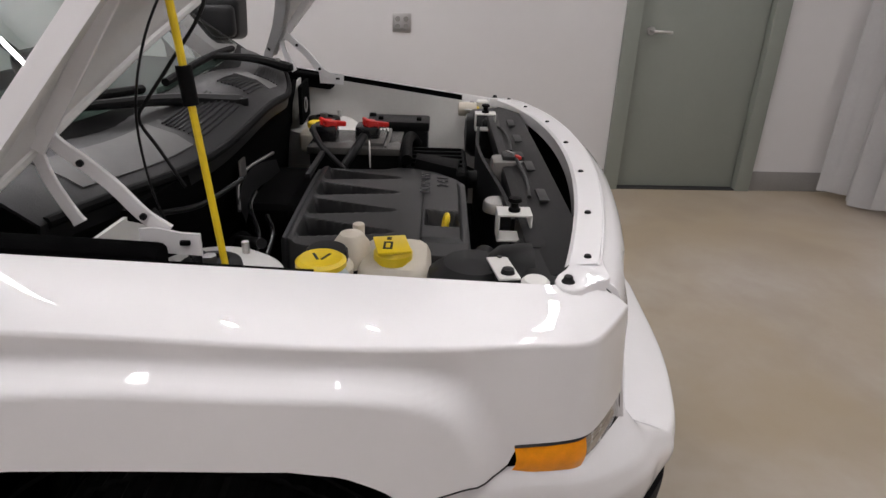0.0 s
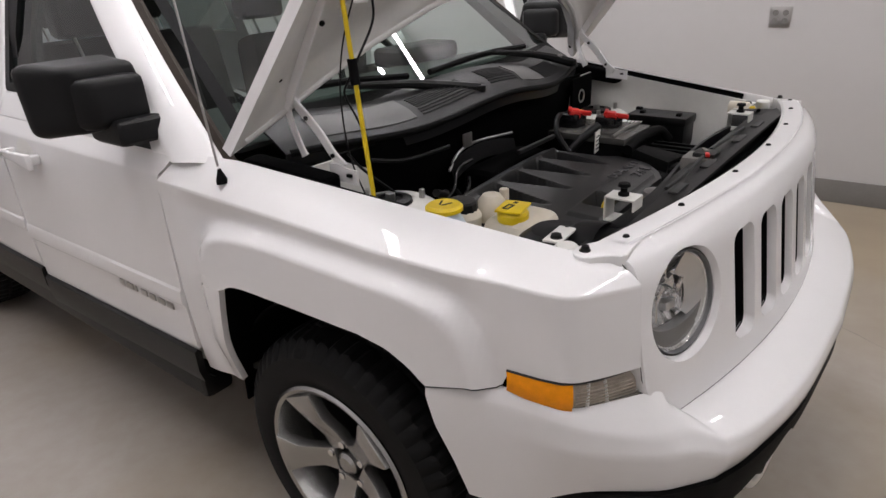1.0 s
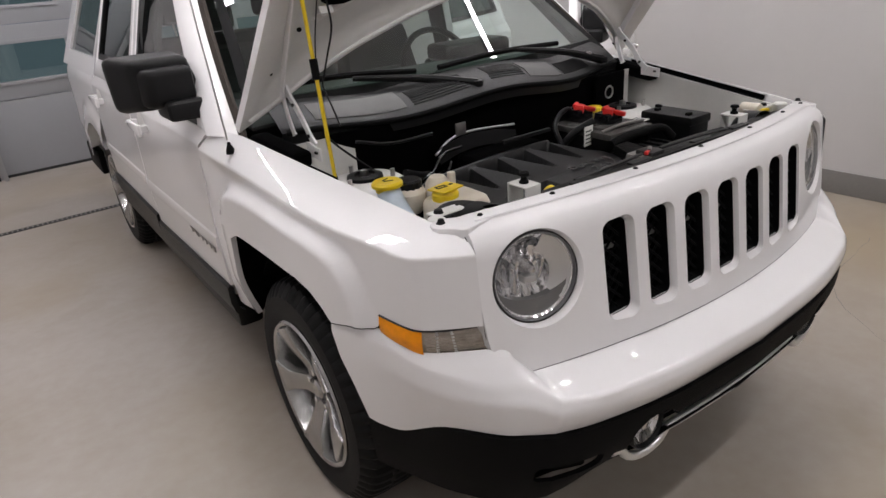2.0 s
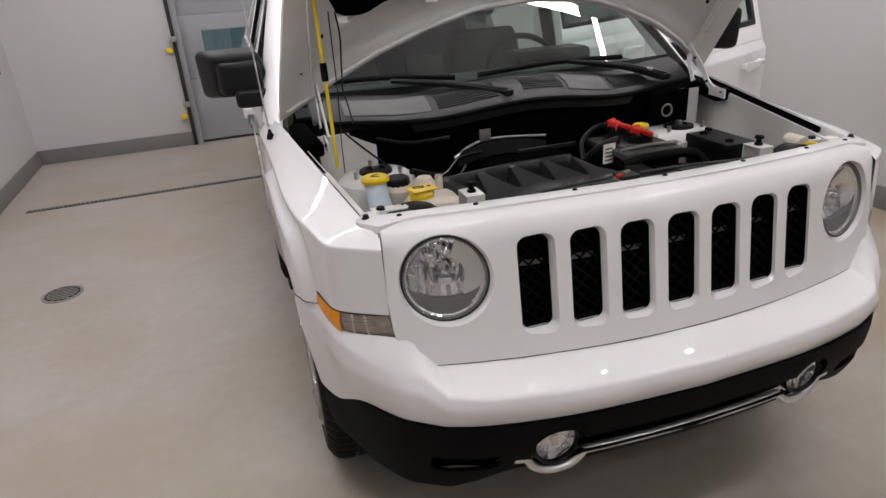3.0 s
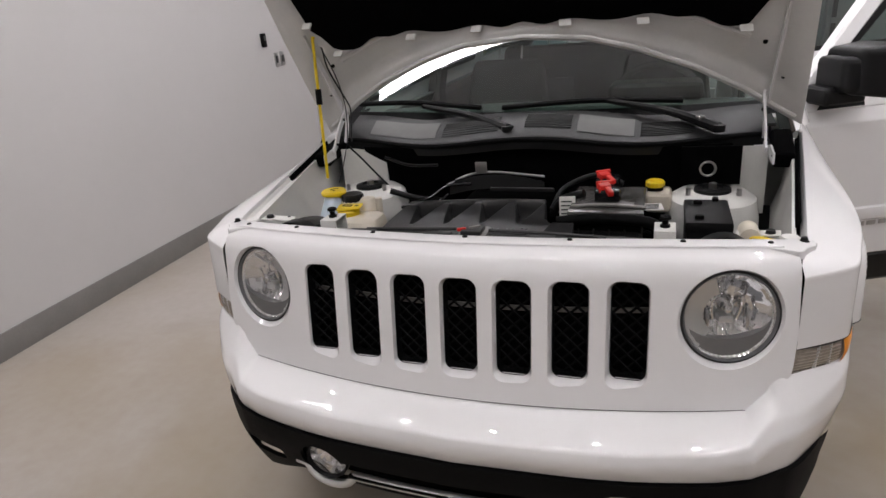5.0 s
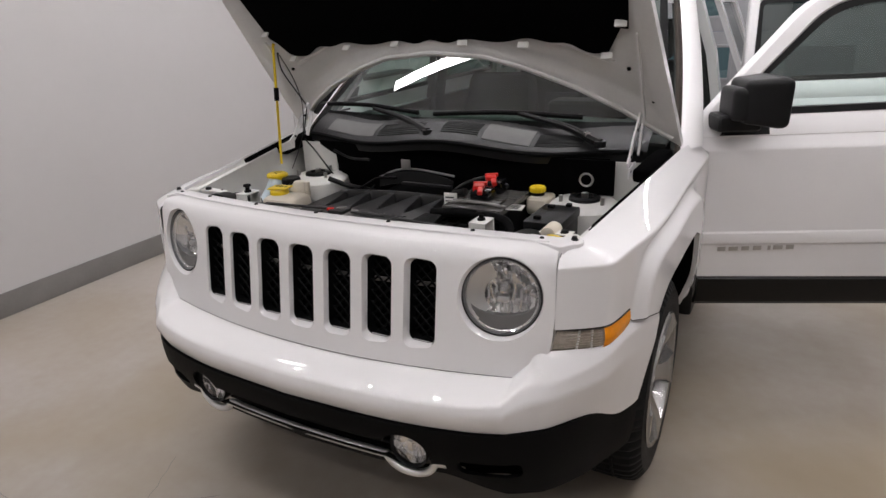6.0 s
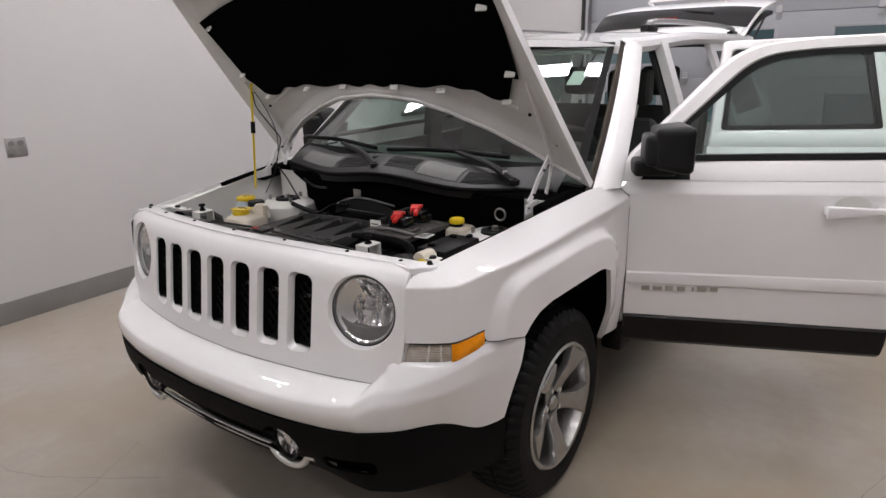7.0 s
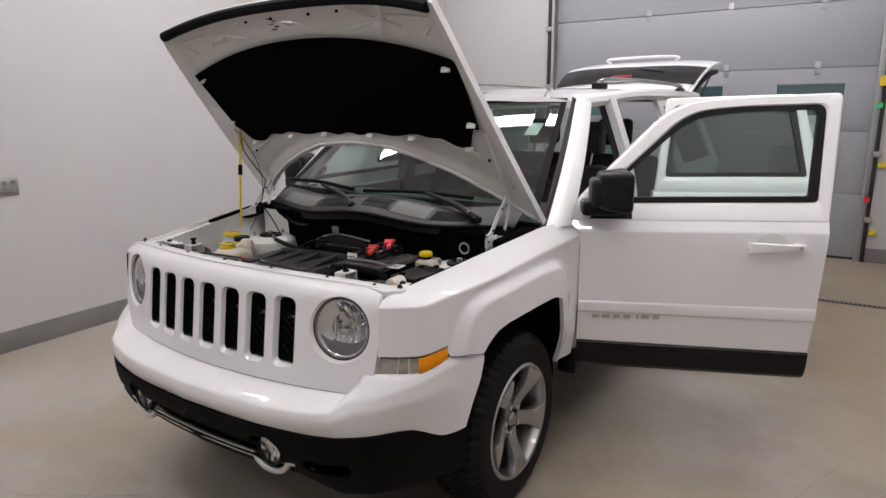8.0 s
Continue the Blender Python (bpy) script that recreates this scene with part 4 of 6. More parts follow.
# ---- wheels ----
def wheel_parts(root):
    W = 0.108
    prof = [(0.222, -W + 0.006), (0.232, -W), (0.262, -W - 0.006), (0.300, -W - 0.004), (0.326, -W + 0.010), (0.339, -W + 0.024), (0.344, -W + 0.045),
            (0.346, -0.034), (0.337, -0.031), (0.337, -0.025), (0.346, -0.022), (0.346, 0.022), (0.337, 0.025), (0.337, 0.031), (0.346, 0.034),
            (0.344, W - 0.045), (0.339, W - 0.024), (0.326, W - 0.010), (0.300, W + 0.004), (0.262, W + 0.006), (0.232, W), (0.222, W - 0.006)]
    n = 168
    tyre = lathe(prof, n, "x", wave=lambda i, k: (-0.010 if k % 3 == 0 and (4 <= i <= 7 or 14 <= i <= 17) else (-0.006 if (k + 1) % 3 == 0 and i in (10, 11) else 0)))
    rim = part("rim", lathe([(0.222, -W + 0.004), (0.228, -W - 0.002), (0.222, -W - 0.008), (0.212, -W - 0.004), (0.204, -W + 0.02), (0.196, -0.03), (0.19, 0.06), (0.20, W)], 72, "x"), ALLOY, root)
    part("tyre", tyre, RUBBER, root, "black all-season tyre", sharp=25)
    for k in range(5):
        a = 72 * k + 12
        out = [(0.034, 0.040), (0.029, 0.085), (0.036, 0.14), (0.060, 0.196), (0.062, 0.207), (-0.052, 0.207), (-0.050, 0.196), (-0.030, 0.14), (-0.027, 0.085), (-0.034, 0.040)]
        sp = prism(out, 0.030, bevel=0.008)
        for v in sp.verts:
            rr = math.hypot(v.co.x, v.co.y)
            v.co.z += 0.046 * step(0.05, 0.2, rr) - 0.16 * max(0.0, v.co.x - 0.012) * step(0.06, 0.16, rr)
        part("spoke", sp, ALLOY, rim, "", pose(0, 0, 0, a) @ Matrix.Translation((-W + 0.060, 0, 0)) @ Matrix(((0, 0, -1, 0), (1, 0, 0, 0), (0, 1, 0, 0), (0, 0, 0, 1))))
        part("lug_nut", cyl(0.0105, 0.03, (-W + 0.040, 0.055 * math.cos(radians(a + 36)), 0.055 * math.sin(radians(a + 36))), "x", seg=6, bevel=0.002), CHROME, rim)
    part("hub_cap", lathe([(0.0005, -W + 0.022), (0.02, -W + 0.023), (0.029, -W + 0.030), (0.032, -W + 0.046)], 30, "x"), ALLOY, rim)
    part("brake_disc", cyl(0.15, 0.02, (0.0, 0, 0), "x", seg=48), STEEL, root)
    # near-black disc stands in for the shaded gaps between the spokes
    part("pocket", cyl(0.205, 0.01, (-0.02, 0, 0), "x", seg=48), DARK, rim)


wheel = new("wheel")
wheel.parent = car
tagged(wheel, "black tyre on bright five-spoke alloy wheel")
wheel_parts(wheel)
HUB = 0.726
wheel.matrix_basis = pose(-HUB, 0.863, 0.345, 32)
copy_thing(wheel, pose(-HUB, 3.49, 0.345, 40))
copy_thing(wheel, pose(HUB, 0.863, 0.345, 25, 0, 180))
copy_thing(wheel, pose(HUB, 3.49, 0.345, 80, 0, 180))
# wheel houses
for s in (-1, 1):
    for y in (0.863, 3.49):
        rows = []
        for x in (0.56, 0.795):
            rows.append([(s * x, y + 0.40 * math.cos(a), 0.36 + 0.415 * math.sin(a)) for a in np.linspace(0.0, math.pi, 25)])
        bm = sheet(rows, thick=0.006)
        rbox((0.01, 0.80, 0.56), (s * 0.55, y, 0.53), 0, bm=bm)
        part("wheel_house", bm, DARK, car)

# ---- hood, raised ----
TILT = radians(55)
CT, ST = math.cos(TILT), math.sin(TILT)


def hood_at(x, d, n=0.0):
    return (x, 1.115 - d * CT + n * ST, 1.07 + d * ST + n * CT)


def hood_half(d):
    return lerp([(0, 0.80), (0.3, 0.772), (0.6, 0.742), (0.9, 0.712), (0.97, 0.70), (1.1, 0.69)], d)


ARCH = [(0, 0.377), (0.2, 0.358), (0.34, 0.311), (0.5, 0.236), (0.63, 0.150), (0.72, 0.070), (0.80, 0.0)]


def hood_n(x, d):
    return -0.072 * max(0.0, d) * (abs(x) / 0.72) ** 3


def hood_point(u, v, n=0.0, inset=0.0):
    """u across from -1 to 1, v from the rear edge to the front edge."""
    x0 = u * 0.80
    a = lerp(ARCH, abs(x0))
    f = 1.022 - 0.042 * abs(u) ** 2.5
    d = a + (f - a) * v
    x = u * (hood_half(d) - inset)
    return hood_at(x, d, hood_n(x, d) + n)


hood = new("hood")
hood.parent = car
tagged(hood, "raised white hood with black felt liner and yellow prop rod")
US = np.linspace(-1, 1, 57)
VS = np.linspace(0, 1, 33)


def hood_relief(u, v):
    """Depth of the pressed inner panel."""
    edge = min(1 - abs(u), 0.5) * 0.76
    return 0.021 * step(0.040, 0.066, edge) * step(0.055, 0.105, v) * (1 - step(0.93, 0.97, v))


bm = sheet([[hood_point(u, v, 0.028 + 0.012 * (1 - u * u)) for u in US] for v in VS])
loop = lambda n: [hood_point(u, 0, n(u)) for u in US] + [hood_point(1, v, n(1)) for v in VS[1:]] + [hood_point(u, 1, n(u)) for u in US[::-1][1:]] + [hood_point(-1, v, n(-1)) for v in VS[::-1][1:-1]]
sheet([loop(lambda u: 0.0), loop(lambda u: 0.028 + 0.012 * (1 - u * u))], bm, close=True)
bmesh.ops.remove_doubles(bm, verts=bm.verts, dist=0.0005)
part("hood_skin", bm, PAINT, hood, "", sharp=40, crisp=True)
part("inner_panel", sheet([[hood_point(u, v, hood_relief(u, v) + 0.0005) for u in US] for v in VS]), HOOD_INNER, hood, "grey-white pressed inner panel", sharp=40, crisp=True)
# liner with scalloped border
rows = []
for v in np.linspace(0, 1, 25):
    row = []
    for u in np.linspace(-1, 1, 61):
        x = u * (0.664 + 0.024 * v) + 0.008
        ax = abs(x)
        wav = 0.012 * math.sin(u * 31) * (1 if v in (0.0, 1.0) else 0.3)
        lo = 0.432 - 0.045 * step(0.40, 0.60, ax) + 0.09 * step(0.60, 0.655, ax) + (0.007 * math.cos(u * 26 + math.sin(u * 9)) if v < 0.05 else 0)
        hi = 0.868 - 0.100 * (ax / 0.68) ** 2
        d = lo + (hi - lo) * v
        puff = -0.012 * math.sin(math.pi * min(1, max(0, v))) ** 0.4 * (1 - abs(u) ** 8)
        row.append(hood_at(x, d, hood_n(x, d) + 0.011 + puff))
    rows.append(row)
part("arch_bead", tube([hood_point(u, 0.022, -0.001) for u in np.linspace(-0.97, 0.97, 61)], 0.0075, smooth=False), HOOD_INNER, hood)
part("arch_ridge", tube([hood_point(u, 0.20 + 0.05 * u * u, 0.0195) for u in np.linspace(-0.80, 0.80, 51)], 0.0085, smooth=False), HOOD_RIB, hood)
part("liner", sheet(rows, thick=0.006), FELT, hood, "black felt sound-absorbing liner")
# pressed cross ribs, seal strip, clips and holes in the front border
for s in (-1, 1):
    for a, b in (((0.40, 0.912), (0.27, 0.885)), ((0.40, 0.915), (0.28, 0.962)), ((0.43, 0.912), (0.50, 0.880)), ((0.46, 0.925), (0.66, 0.915)), ((0.50, 0.955), (0.67, 0.945)),
                 ((0.655, 0.905), (0.60, 0.858)), ((0.67, 0.90), (0.66, 0.862)), ((0.43, 0.925), (0.44, 0.975))):
        pts = [hood_at(s * (a[0] + (b[0] - a[0]) * t), a[1] + (b[1] - a[1]) * t, hood_n(a[0] + (b[0] - a[0]) * t, a[1]) + 0.0195) for t in (0, 0.5, 1)]
        part("pressed_rib", tube(pts, 0.0065, 3), HOOD_RIB, hood)
    part("boss", lathe([(0.0005, -0.005), (0.018, -0.004), (0.026, 0.004)], 24, "y", (0, 0, 0)), HOOD_RIB, hood, "",
         Matrix.Translation(hood_at(s * 0.42, 0.917, hood_n(0.42, 0.917) + 0.014)) @ pose(0, 0, 0, -35))
    # black discs stand in for open holes that are dark inside
    for x, d in ((0.675, 0.912), (0.43, 0.985), (0.24, 0.955), (0.1, 0.955), (0.72, 0.19), (0.74, 0.05), (0.655, 0.32)):
        part("hole_disc", cyl(0.011 if d in (0.912, 0.985) else 0.006, 0.006, (0, 0, 0), "y", seg=14), BLACK, hood, "",
             Matrix.Translation(hood_at(s * x, d, hood_n(x, d) + 0.0185)) @ pose(0, 0, 0, -35))
    for x, d in ((0.60, 0.385), (0.34, 0.42), (0.13, 0.43), (0.655, 0.505), (0.645, 0.74)):
        part("liner_clip", rbox((0.034, 0.007, 0.022), (0, 0, 0), 0.003), PAINT_INNER, hood, "",
             Matrix.Translation(hood_at(s * x, d, hood_n(x, d) - 0.004)) @ pose(0, 0, 0, -35, 0, 12 * s))
part("front_seal", tube([hood_point(u, 0.985, -0.004) for u in np.linspace(-0.97, 0.97, 41)], 0.020, smooth=False), BLACK, hood)
b = bmesh.new()
tube([hood_at(0.005, 0.925, 0.008), hood_at(0.012, 0.962, -0.035), hood_at(0.062, 0.958, -0.035), hood_at(0.075, 0.905, 0.008)], 0.0042, smooth=False, bm=b)
part("striker", b, PAINT, hood, "white hood latch striker")
for k in range(5):
    part("sticker_line", rbox((0.03 - 0.004 * (k % 2), 0.001, 0.005), (0, 0, 0), 0), RED if k == 2 else INK, hood, "",
         Matrix.Translation(hood_at(-0.11 + 0.02 * (k % 2), 0.955 - 0.011 * k, 0.0195)) @ pose(0, 0, 0, -35))
# hinges
def strap(points, x, width, thick):
    """A flat steel bar along points given as y, z, standing upright at x."""
    pts = [Vector((0, *q)) for q in points]
    up, down = [], []
    for i, q in enumerate(pts):
        d = (pts[min(i + 1, len(pts) - 1)] - pts[max(i - 1, 0)]).normalized()
        side = Vector((0, -d.z, d.y)) * width / 2
        up.append(q + side)
        down.append(q - side)
    bm = bmesh.new()
    rows = [[(x + dx, v.y, v.z) for v in line] for line, dx in ((up, -thick / 2), (up, thick / 2), (down, thick / 2), (down, -thick / 2), (up, -thick / 2))]
    sheet(rows, bm)
    for k in (0, -1):
        bm.faces.new([bm.verts.new(rows[i][k]) for i in range(4)])
    bmesh.ops.remove_doubles(bm, verts=bm.verts, dist=0.0002)
    edges = [e for e in bm.edges if abs(e.verts[0].co.x - e.verts[1].co.x) < 1e-5]
    bmesh.ops.bevel(bm, geom=edges, offset=0.0012, segments=1, affect="EDGES", clamp_overlap=True)
    return bm


for s in (-1, 1):
    plate = prism([(-0.050, -0.020), (0.030, -0.016), (0.032, 0.018), (0.010, 0.020), (-0.024, 0.013), (-0.050, 0.012)], 0.005, None,
                  Matrix.Translation((s * 0.690, 0.892, 1.036)) @ Matrix(((0, 0, 1, 0), (1, 0, 0, 0), (0, 1, 0, 0), (0, 0, 0, 1))))
    hinge = part("hinge", plate, PAINT, hood, "white pressed steel hood hinge")
    arm = curve([(0.888, 1.046, 0), (0.920, 1.070, 0), (0.955, 1.112, 0), (0.988, 1.142, 0), (1.022, 1.172, 0), (1.042, 1.215, 0)], 4)
    part("hinge_arm", strap([(q[0], q[1]) for q in arm], s * 0.677, 0.021, 0.007), PAINT, hinge)
    link = curve([(1.044, 1.175, 0), (1.034, 1.125, 0), (1.018, 1.085, 0), (1.004, 1.058, 0)], 4)
    part("hinge_link", strap([(q[0], q[1]) for q in link], s * 0.684, 0.018, 0.006), PAINT, hinge)
    part("hinge_leaf", strap([(1.115 - d * CT - 0.012 * ST, 1.07 + d * ST - 0.012 * CT) for d in (0.46, 0.34, 0.22, 0.12)], s * 0.692, 0.022, 0.006), PAINT, hinge)
    for y, z in ((0.918, 1.069), (0.989, 1.142), (1.040, 1.176)):
        part("hinge_bolt", cyl(0.0048, 0.016, (s * 0.677, y, z), "x", seg=10), BLACK_SOFT, hinge)
    part("hinge_slot", rbox((0.0065, 0.014, 0.007), (s * 0.6925, 0.862, 1.036), 0.002), BLACK, hinge)
# prop rod
PF, PT = (-0.671, 0.817, 0.976), (-0.672, 0.853, 1.425)
rod = part("prop_rod", tube([PF, tuple(np.array(PF) + 0.5 * (np.array(PT) - PF)), PT], 0.0050, smooth=False, seg=10), YELLOW, hood, "yellow painted hood prop rod")
part("rod_hook", tube([PT, (-0.672, 0.868, 1.438), (-0.685, 0.87, 1.442), (-0.70, 0.868, 1.436)], 0.006, 4), YELLOW, rod)
gp = [tuple(np.array(PF) + t * (np.array(PT) - PF)) for t in (0.545, 0.655)]
part("rod_grip", tube(gp, 0.0100, smooth=False, seg=12), BLACK, rod, "black rubber grip")
part("rod_socket", rbox((0.03, 0.03, 0.02), (-0.70, 0.876, 1.445), 0.004), BLACK_SOFT, rod)
for pts, r in (([(-0.625, 0.82, 1.40), (-0.618, 0.826, 1.338), (-0.615, 0.878, 1.266), (-0.612, 0.92, 1.213), (-0.612, 0.935, 1.185), (-0.606, 0.915, 1.140), (-0.600, 0.889, 1.085)], 0.0026),
               ([(-0.640, 0.84, 1.40), (-0.632, 0.90, 1.30), (-0.628, 0.93, 1.20), (-0.632, 0.925, 1.10), (-0.640, 0.90, 1.03), (-0.648, 0.85, 0.95)], 0.0018),
               ([(-0.632, 0.925, 1.06), (-0.590, 0.93, 1.015), (-0.528, 0.92, 0.956), (-0.43, 0.90, 0.87)], 0.0034)):
    part("washer_hose", tube(pts, r, 6), BLACK_SOFT, hood)

# ---- upper body ----
def wind_y(x, z):
    return 1.075 + 0.20 * x * x + (z - 1.12) * 1.45 - 0.02 * x * x * (z - 1.1)


def wind_half(z):
    return lerp([(1.05, 0.765), (1.12, 0.745), (1.56, 0.60), (1.7, 0.57)], z)


rows = [[(u * wind_half(z), wind_y(u * wind_half(z), z), z) for u in np.linspace(-1, 1, 25)] for z in np.linspace(1.10, 1.565, 9)]
shield = part("windshield", sheet(rows), SHIELD_GLASS, car, "clear laminated windshield")
for u0, u1, z0, z1 in ((-1, 1, 1.10, 1.135), (-1, 1, 1.545, 1.567), (-1, -0.955, 1.135, 1.545), (0.955, 1, 1.135, 1.545)):
    rows = [[(u * wind_half(z), wind_y(u * wind_half(z), z) - 0.002, z) for u in np.linspace(u0, u1, 13)] for z in np.linspace(z0, z1, 5)]
    part("frit_band", sheet(rows), BLACK, shield)


def pillar_a(s):
    rows, seal = [], []
    for t in np.linspace(0, 1, 11):
        g = np.array((0.792 - 0.152 * t, 1.145 + 0.650 * t, 1.045 + 0.53 * t))
        d = np.array((0.846 - 0.150 * t, 1.285 + 0.565 * t, 1.045 + 0.490 * t))
        bow = 0.012 * math.sin(math.pi * t)
        g[0] += bow
        d[0] += bow
        m = 0.5 * (g + d) + np.array((0.012, -0.012, 0.008))
        rows.append([(s * q[0], q[1], q[2]) for q in (g, 0.75 * g + 0.25 * m + np.array((0.006, -0.006, 0.003)), m, 0.3 * m + 0.7 * d + np.array((0.007, -0.003, 0.002)), d, d + np.array((-0.05, 0.02, 0)), g + np.array((-0.04, 0.05, 0)))])
        edge = np.array((wind_half(g[2]) - 0.004, wind_y(wind_half(g[2]), g[2]) - 0.004, g[2]))
        edge = g + 0.45 * (edge - g)
        seal.append([(s * q[0], q[1], q[2]) for q in (g + np.array((-0.001, 0, 0.0)), 0.5 * (g + edge) + np.array((0, -0.008, 0.004)), edge)])
    part("a_pillar", sheet([r[:5] for r in rows]), PAINT, car, "", sharp=50, crisp=True)
    # dark plastic gives the pillar's inner face its shade by colour
    part("pillar_trim", sheet([r[4:] + [r[0]] for r in rows]), DASH, car)
    part("pillar_seal", sheet(seal, thick=0.004), SEAL, car)


for s in (-1, 1):
    pillar_a(s)
    part("hinge_pillar", rbox((0.10, 0.06, 0.56), (s * 0.80, 1.385, 0.76), 0.01), PAINT_INNER, car)
# roof
rows = []
for t in np.linspace(0, 1, 21):
    y = 1.70 + 2.56 * t
    row = []
    for u in np.linspace(-1, 1, 25):
        yy = y + (0.07 * u * u if t < 0.3 else 0.07 * u * u * max(0, 1 - (t - 0.3) * 4))
        x = u * 0.632
        z = 1.578 + 0.052 * step(0, 0.45, t) - 0.03 * u ** 4 + 0.012 * (1 - u * u) - 0.02 * step(0.85, 1, t)
        row.append((x, yy, z))
    rows.append(row)
part("roof", sheet(rows, thick=0.03), PAINT, car, "white roof panel")
for s in (-1, 1):
    rows = [[(s * (0.625 + dx), y, 1.56 + 0.045 * step(1.7, 2.9, y) + dz) for y in np.linspace(1.76, 4.27, 17)] for dx, dz in ((0.0, 0.02), (0.03, 0.004), (0.038, -0.02), (0.02, -0.045), (-0.03, -0.04))]
    part("roof_side_rail", sheet(rows, thick=0.004), PAINT, car)
    rail = part("roof_rail", tube([(s * 0.565, 2.25, 1.625), (s * 0.565, 2.40, 1.668), (s * 0.565, 3.2, 1.678), (s * 0.565, 3.95, 1.668), (s * 0.565, 4.08, 1.63)], 0.014, 6), ALLOY, car, "silver roof rail")
    for y in (2.30, 4.03):
        part("rail_foot", rbox((0.04, 0.16, 0.035), (s * 0.565, y, 1.632), 0.012), BLACK_SOFT, rail)

SIDE = [(1.062, 0.840), (1.026, 0.858), (1.018, 0.8625), (1.010, 0.8645), (0.95, 0.868), (0.85, 0.869), (0.715, 0.871), (0.708, 0.8755), (0.684, 0.877), (0.670, 0.8755), (0.662, 0.869), (0.535, 0.864)]
HINGE_X = 0.869


def door_mesh(s, length, top_front, win, front_slope=True, rear_cut=0.0):
    """Door in its own axes: x out, y along, z up; hinge at the origin's line."""
    out = {}
    us = np.linspace(0, 1, 15)
    rear = lambda z: length + lerp([(0.41, -0.03), (1.06, 0.012), (1.57, 0.085)], z) if front_slope else length
    fore = lambda z: lerp([(0.41, -0.03), (1.06, 0.012), (1.57, 0.085)], z) if not front_slope else 0.0

    def skin(u, z, x):
        u = fore(z) - 0.002 + u * (rear(z) - 0.002 - fore(z))
        ahead = 0.058 * step(1.0, 1.06, z) * max(0.0, 1 - u / 0.15) if front_slope else 0.0
        return (s * (x - HINGE_X), u - ahead, z - 0.030 * u * (1 - step(0.55, 0.9, z)) * (1 if front_slope else 0))
    rows = [[skin(u, z, x) for u in us] for z, x in SIDE]
    bm = sheet(rows)
    inner = [[(s * (x - HINGE_X - 0.07), q[1], q[2]) for q in r] for r, (z, x) in zip(rows, SIDE)]
    for k in (0, -1):
        sheet([[r[k] for r in rows], [r[k] for r in inner]], bm)
    sheet([rows[0], inner[0]], bm)
    out["skin"] = bm
    out["trim"] = sheet([[(q[0] - s * 0.002, q[1], q[2]) for q in r] for r in inner], thick=0.006)
    zz = [(0.535, 0.866), (0.527, 0.876), (0.47, 0.876), (0.43, 0.866), (0.412, 0.845)]
    low = [[skin(u, z, x) for u in us] for z, x in zz]
    out["cladding"] = sheet(low, thick=0.02 * 1)

    def lean(z):
        return -0.026 - 0.34 * (z - 1.06)

    def round_loop(loop, radii, n=7):
        pts = []
        for i, q in enumerate(loop):
            p0, p1, p2 = np.array(loop[i - 1]), np.array(q), np.array(loop[(i + 1) % len(loop)])
            r = radii[i]
            u0, u2 = (p0 - p1) / np.linalg.norm(p0 - p1), (p2 - p1) / np.linalg.norm(p2 - p1)
            for k in range(n):
                t = k / (n - 1)
                pts.append(tuple(p1 + r * ((1 - t) ** 2 * u0 + t ** 2 * u2)))
        return pts

    def ring(o, i, dx0, dx1, round_edge=0.0):
        bm2 = bmesh.new()
        P = lambda q, dx: (s * (lean(q[1]) + dx), q[0], q[1])
        mid = [tuple(np.array(p) + round_edge * (np.array(q) - np.array(p))) for p, q in zip(o, i)]
        mid2 = [tuple(np.array(q) + round_edge * (np.array(p) - np.array(q))) for p, q in zip(o, i)]
        e = 0.008 if round_edge else 0.0
        sheet([[P(q, dx0) for q in o], [P(q, dx1 - e) for q in o], [P(q, dx1) for q in mid], [P(q, dx1) for q in mid2], [P(q, dx1 - e) for q in i], [P(q, dx0) for q in i], [P(q, dx0) for q in o]], bm2, close=True)
        return bm2
    a, b, c, d = win
    if front_slope:
        outer = round_loop([(-0.058, 1.050), (-0.015, 1.142), (0.385, 1.532), (0.62, 1.558), (rear(1.57), 1.572), (rear(1.05) - 0.002, 1.050)], (0.005, 0.03, 0.12, 0.1, 0.03, 0.005))
        hole = round_loop([a, (0.06, 1.148), b, (0.66, 1.518), c, d], (0.005, 0.005, 0.10, 0.08, 0.045, 0.02))
    else:
        outer = round_loop([(0.016, 1.050), (0.085, 1.565), (length - 0.10, 1.580), (length - 0.002, 1.050)], (0.005, 0.03, 0.06, 0.005))
        hole = round_loop([a, b, c, d], (0.02, 0.03, 0.05, 0.02))
    out["frame"] = ring(outer, hole, -0.035, 0.0, 0.15)
    ins = 0.022
    black = [(a[0] + ins * 1.4, a[1] + ins), (b[0] + ins * 0.6, b[1] - ins), (c[0] - ins * 1.4, c[1] - ins), (d[0] - ins * 1.4, d[1] + ins)]
    if front_slope:
        black = [black[0], (0.085, 1.150 + ins * 0.2), black[1], (0.665, 1.518 - ins), black[2], black[3]]
    black = round_loop(black, (0.005, 0.005, 0.10, 0.07, 0.035, 0.015) if front_slope else (0.015, 0.025, 0.04, 0.015))
    out["seal"] = ring(hole, black, -0.03, -0.004)
    bm3 = bmesh.new()
    P = lambda q: (s * (lean(q[1]) - 0.016), q[0], q[1])
    bm3.faces.new([bm3.verts.new(P(q)) for q in black])
    out["glass"] = bm3
    return out


